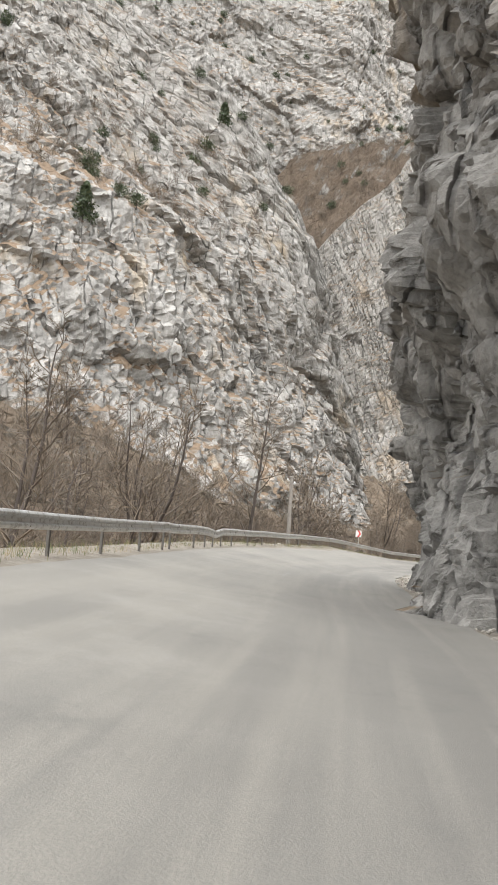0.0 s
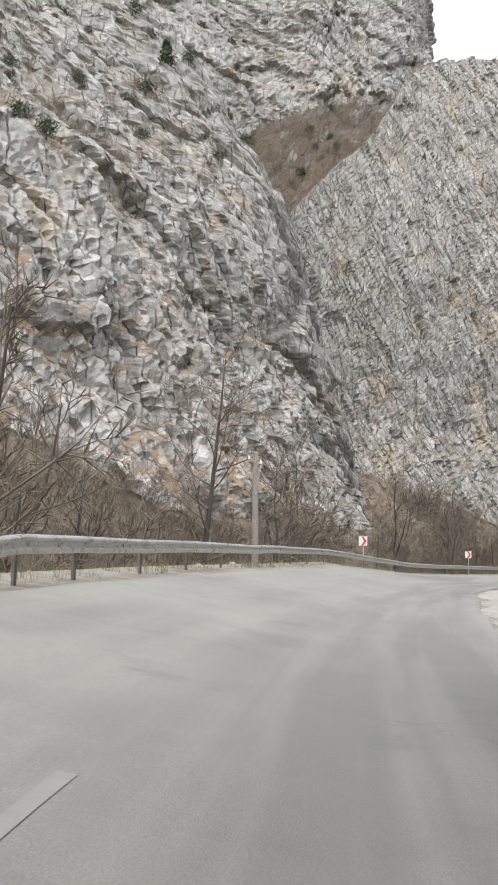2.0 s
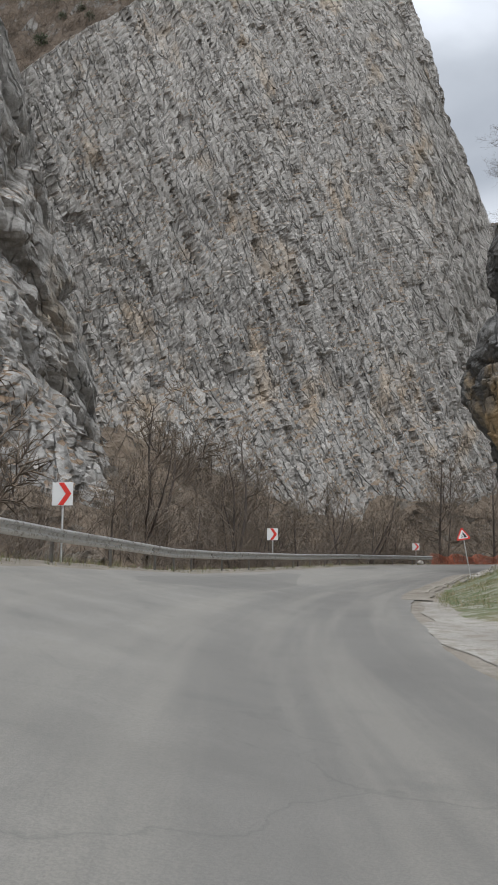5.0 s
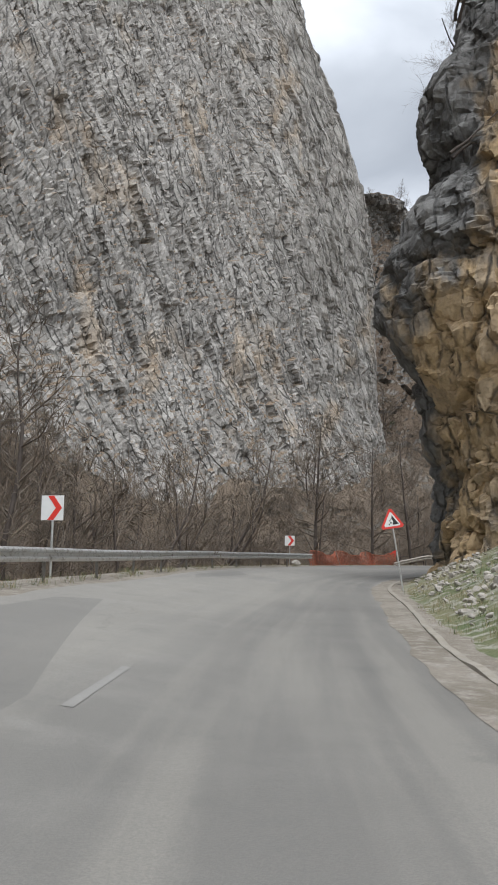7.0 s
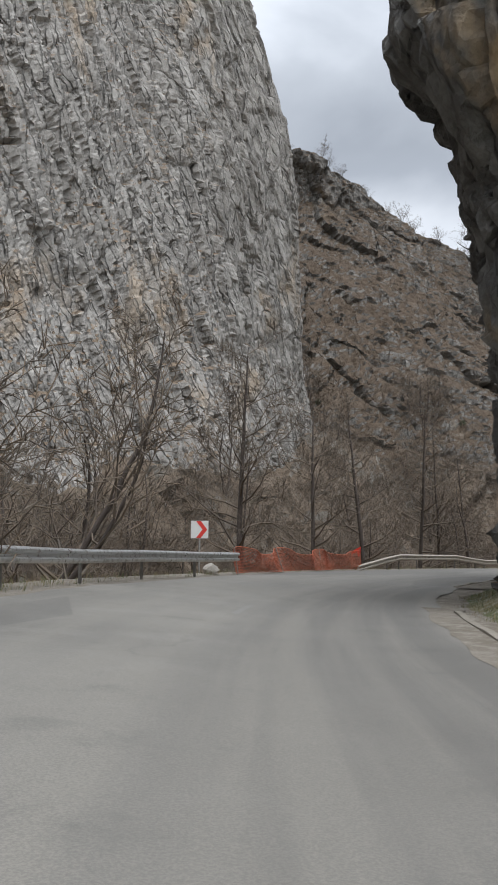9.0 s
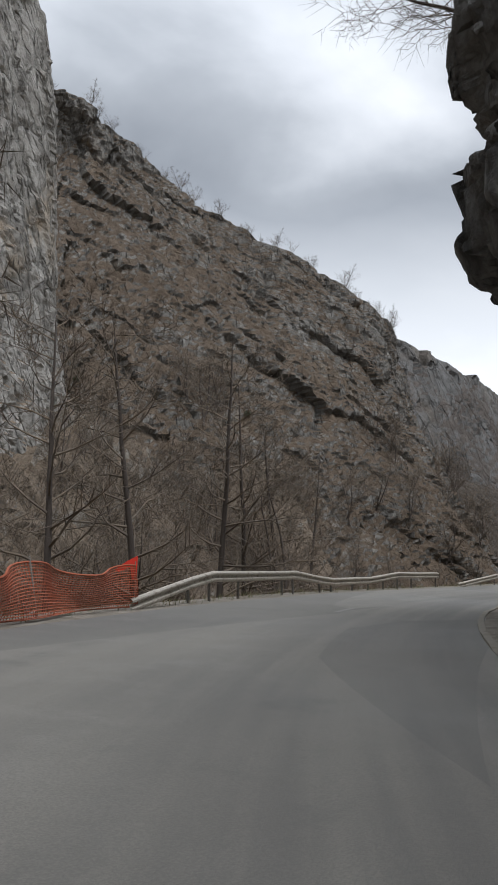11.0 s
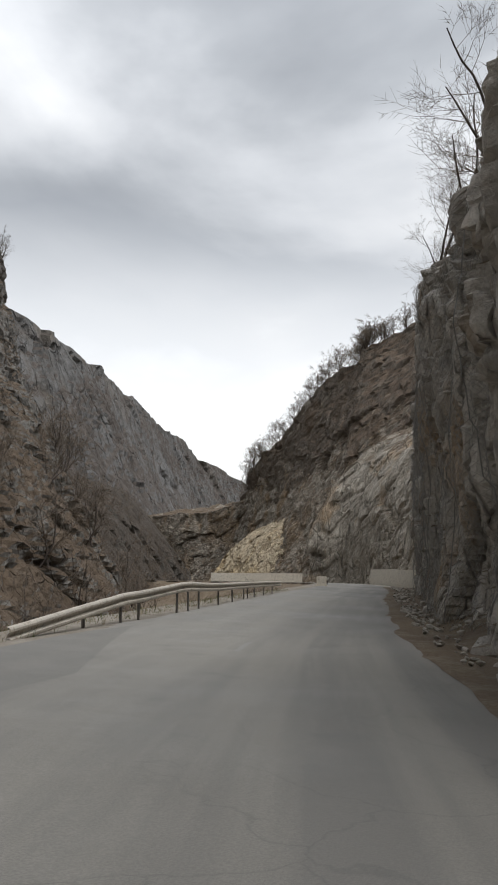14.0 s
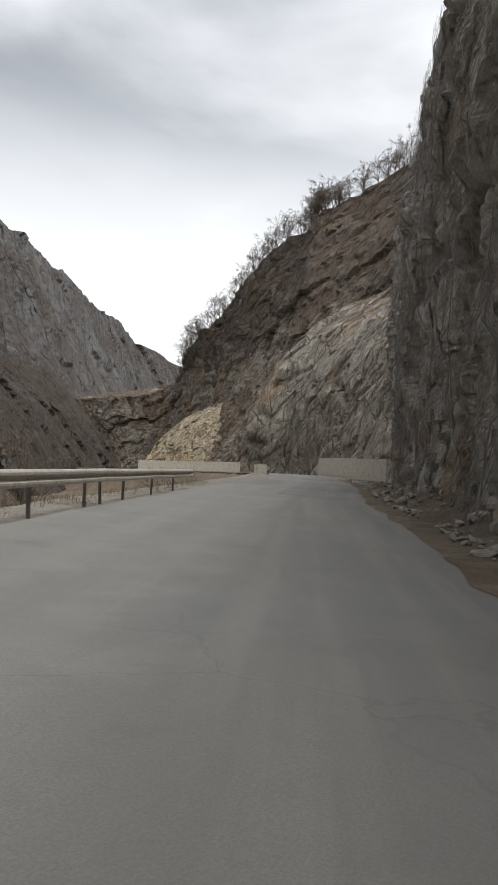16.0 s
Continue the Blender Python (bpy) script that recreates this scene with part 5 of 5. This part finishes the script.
wall_run("retaining_wall", [(181, 153.6, 0.6, 3.6), (190, 157.0, 0.8, 3.7), (200, 160.5, 0.9, 3.9), (211, 163.9, 1.0, 4.0), (222, 166.8, 1.0, 4.1)], 0.5, "pale cast concrete retaining wall beside the road", "retaining wall", "structure")
wall_run("parapet", [(285.5, 219, -0.6, 3.6), (287.5, 213.5, -0.6, 3.6), (290, 206, -0.6, 3.7), (293, 197, -0.6, 3.8)], 0.6, "pale concrete parapet across the valley bend", "parapet", "structure")
p = on_road(333.5, 3.3, 0.42)
block = empty("concrete_block", pose(p.x, p.y, p.z, 0, 0, heading(333.5)), "pale concrete barrier block at the edge of the road", "barrier")
part("body", box(0.9, 2.4, 1.05, (0, 0, 0), 0.05), CONCRETE, block)
part("footing", box(1.2, 2.6, 0.3, (0, 0, -0.5), 0.03), CONCRETE, block)

for s0, s1, d in ((164, 199, -4.0), (212, 244, -3.5)):
    pts = []
    for s in np.arange(s0, s1, 1.0):
        q = on_road(s, d + 0.06 * math.sin(s * 0.31))
        pts.append((q.x, q.y, q.z - 0.15, q.z + 0.035 + 0.03 * math.sin(s * 2.3) * math.sin(s * 0.9)))
    wall_run("kerb", pts, 0.16, "low broken pale kerb at the edge of the asphalt", "kerb", "structure", KERB)
ribbon("gravel_apron", -13.5, -3.9, 112, 158, GRAVEL, -0.02, "pale gravel lay-by beside the road", "lay-by", 0.5, 24, 0.9, seed=15)
ribbon("dust_strip", -4.3, -3.35, 158, 200, SHOULDER, 0.005, "pale dust and gravel on the edge of the asphalt", "verge", 0.5, 8, 0.45, seed=21)
ribbon("dust_strip", -5.2, -3.55, 211, 242, SHOULDER, 0.012, "gravel and dirt behind the low kerb on the inside of the bend", "verge", 0.5, 8, 0.25, seed=19)
ribbon("dust_strip", -4.9, -3.3, 240, 350, GROUND, 0.006, "brown dirt washed onto the edge of the asphalt", "verge", 0.5, 8, 0.5, seed=17)

road_ob = bpy.data.objects["road"]
for k in range(44):
    s = 64 + k * 6.5
    q, dirn = on_road(s, 0.0, 0.006), on_road(s + 2.6, 0.0, 0.006)
    if k % 5 == 0:
        a = ribbon("lane_marking", -0.055, 0.055, s, s + 2.7, PAINT, 0.005, "", "", 0.3, 3, 0.05, kind="", seed=k)
        a.parent = road_ob


# ---------------------------------------------------------------- stones, grass, wire mesh
def stone_mesh(seed):
    r = np.random.default_rng(seed)
    bm = bmesh.new()
    bmesh.ops.create_icosphere(bm, subdivisions=2, radius=0.5)
    cuts = [(Vector(r.normal(0, 1, 3)).normalized(), r.uniform(0.22, 0.40)) for _ in range(9)]
    for v in bm.verts:
        for n, h in cuts:
            over = v.co.dot(n) - h
            if over > 0:
                v.co -= n * over
        v.co += Vector(r.normal(0, 0.012, 3))
    me = bpy.data.meshes.new("stone")
    bm.to_mesh(me)
    bm.free()
    me.materials.append(STONE)
    return me


STONES = [stone_mesh(k) for k in range(6)]


def stone(s, d, size, r, label, group, lift=0.0):
    p = on_road(s, d)
    ob = new("stone", STONES[r.integers(6)])
    ob.matrix_world = pose(p.x, p.y, ground_lift(s, d) + size * 0.22 + lift, r.uniform(-30, 30), r.uniform(-30, 30), r.uniform(0, 360)) @ Matrix.Diagonal((size * r.uniform(0.8, 1.5), size, size * r.uniform(0.6, 1.0), 1))
    return tagged(ob, label, "stone", group)


def ground_lift(s, d):
    """The height of the ground right of the road."""
    lay = float(np.interp(s, [95, 103, 124, 150, 160, 185, 310, 345, 420], [0.0, 0.0, 0.0, 0.05, 0.30, 0.45, 0.45, 0.0, 0.0]))
    return on_road(s, d).z - 0.1 + min(9.0, max(0.0, -d - 4.6)) * lay


def bank_sheet():
    s, d = np.arange(148, 208, 0.5), np.linspace(-15, -4.1, 40)
    v = np.array([(*on_road(a, b).xy, ground_lift(a, b) + 0.06) for a in s for b in d])
    v[:, 2] += 0.10 * np.tile(np.minimum(1, -d - 4.1), len(s)) * value_noise(v[:, 0], v[:, 1], 9, 3)
    return tagged(link_mesh("bank", v, grid_faces(len(s), len(d))[:, ::-1], BANK, smooth=True), "grassy stony bank at the foot of the yellow rock", "bank", "", "structure")


bank_sheet()
r = np.random.default_rng(77)
for k in range(150):
    stone(r.uniform(252, 345), -3.9 - abs(r.normal(0, 0.9)), r.uniform(0.08, 0.55) * r.uniform(0.5, 1.0), r, "angular fallen limestone block at the foot of the meshed wall", "fallen stones")
for k in range(80):
    stone(r.uniform(174, 200), -5.0 - abs(r.normal(0, 2.6)), r.uniform(0.10, 0.42), r, "grey angular stone on the grassy bank", "bank stones")
for k in range(40):
    stone(r.uniform(72, 112), -3.6 - abs(r.normal(0, 0.5)), r.uniform(0.06, 0.22), r, "small stone at the foot of the overhanging rock", "roadside stones")
for k in range(24):
    stone(r.uniform(80, 300), 4.5 + abs(r.normal(0, 0.3)), r.uniform(0.08, 0.28), r, "pale stone on the verge behind the rail", "verge stones")


def rubble(label, count, s0, s1, d0, spread, low, high, r):
    """Small broken stones lying thick on the ground, in one mesh."""
    forms = []
    for me in STONES:
        co = np.zeros(len(me.vertices) * 3, np.float32)
        me.vertices.foreach_get("co", co)
        tri = np.zeros(len(me.polygons) * 3, np.int32)
        me.polygons.foreach_get("vertices", tri)
        forms.append((co.reshape(-1, 3), tri.reshape(-1, 3)))
    verts, faces, base = [], [], 0
    for _ in range(count):
        s, d = r.uniform(s0, s1), d0 - abs(r.normal(0, spread))
        co, tri = forms[r.integers(6)]
        size = r.uniform(low, high) * r.uniform(0.5, 1.0)
        turn = np.array(Euler((r.uniform(-0.6, 0.6), r.uniform(-0.6, 0.6), r.uniform(0, 6.3))).to_matrix())
        at = on_road(s, d)
        verts.append((co * (1.25, 1.0, 0.7)) @ turn.T * size + (at.x, at.y, ground_lift(s, d) + 0.13 + 0.1 * size))
        faces.append(tri + base)
        base += len(co)
    return tagged(link_mesh("rubble", np.vstack(verts), np.vstack(faces), STONE), label, "rubble", "", "stuff")


rubble("broken pale stone chips at the foot of the meshed wall", 420, 250, 345, -3.9, 0.8, 0.08, 0.30, r)
rubble("stone chips on the dirt under the overhanging rock", 150, 70, 112, -3.7, 0.5, 0.05, 0.20, r)
rubble("grey stone chips below the yellow bluff", 240, 172, 200, -4.8, 2.2, 0.08, 0.28, r)
q = on_road(208.6, 4.3)
tagged(new("boulder", STONES[2]), "pale boulder at the end of the guard rail", "boulder").matrix_world = pose(q.x, q.y, q.z + 0.12, 10, 0, 40) @ Matrix.Diagonal((0.95, 0.7, 0.6, 1))


def tufts(name, label, spots, r, low, high, blades):
    """Grass: bunches of thin tapering blades."""
    rows = []
    for p in spots:
        h = r.uniform(low, high)
        for _ in range(blades):
            a, t = r.uniform(0, 2 * math.pi), r.uniform(0.1, 0.7)
            b = np.array(p) + (r.normal(0, 0.10), r.normal(0, 0.10), -0.02)
            rows.append((*b, b[0] + math.cos(a) * t * h, b[1] + math.sin(a) * t * h, b[2] + h, 0.006, 0.001))
    v, f = sticks(rows, 3)
    return tagged(link_mesh(name, v, f, GRASS), label, "grass", "", "stuff")


spots = []
for k in range(2600):
    s, d = r.uniform(150, 206), -4.4 - abs(r.normal(0, 3.0))
    q = on_road(s, d)
    spots.append((q.x, q.y, ground_lift(s, d)))
spots = np.array(spots)
spots = spots[value_noise(spots[:, 0] / 3, spots[:, 1] / 3, 5, 2) > -0.08]
tufts("grass", "short green and straw-coloured grass on the bank", spots, r, 0.06, 0.22, 9)
spots = []
for k in range(1700):
    s, d = r.uniform(64, 310), 3.9 + abs(r.normal(0, 0.8))
    q = on_road(s, d)
    spots.append((q.x, q.y, q.z - 0.06 - 0.3 * max(0, d - 4.9)))
tufts("grass", "dry straw-coloured grass and weeds under the guard rail", spots, r, 0.06, 0.26, 7)


def wire_mesh(face, label, c0, c1, off, seed):
    """Steel netting that hangs over a rock face, tied here and there."""
    g = FACES[face]
    rows_n, cols_n = g.shape[:2]
    cols = np.arange(int(cols_n * c0), int(cols_n * c1), 3)
    lines = np.arange(int(rows_n * 0.16), rows_n, 3)
    h = g[np.ix_(lines, cols)]
    run = np.gradient(h[..., :2].mean(0), axis=0)
    run /= np.linalg.norm(run, axis=1)[:, None]
    out = np.stack([-run[:, 1], run[:, 0], 0 * run[:, 0]], 1)
    proud = ((h - h.mean(0)[None]) * out[None]).sum(-1)
    hull = proud.copy()
    for k in range(1, 10):
        hull[k:] = np.maximum(hull[k:], proud[:-k] - 0.03 * k)
        hull[:-k] = np.maximum(hull[:-k], proud[k:] - 0.03 * k)
        hull[:, k:] = np.maximum(hull[:, k:], proud[:, :-k] - 0.06 * k)
        hull[:, :-k] = np.maximum(hull[:, :-k], proud[:, k:] - 0.06 * k)
    h = h + (hull - proud + off)[..., None] * out[None]
    a = np.concatenate([np.concatenate([h[:-1, :-1], h[1:, 1:]], -1).reshape(-1, 6), np.concatenate([h[:-1, 1:], h[1:, :-1]], -1).reshape(-1, 6)])
    rows = np.hstack([a, np.full((len(a), 2), 0.0055)])
    v, f = sticks(rows, 3)
    net = tagged(link_mesh("rockfall_mesh", v, f, WIRE), label, "wire mesh")
    for c in range(0, len(cols), 14):
        v, f = sticks([(*h[k, c], *h[k + 1, c], 0.016, 0.016) for k in range(len(lines) - 1)], 4)
        link_mesh("cable", v, f, WIRE, net, "thicker steel cable")


wire_mesh("cliff_meshed", "grey steel rockfall mesh hanging over the rock wall", 0.20, 0.62, 0.08, 3)
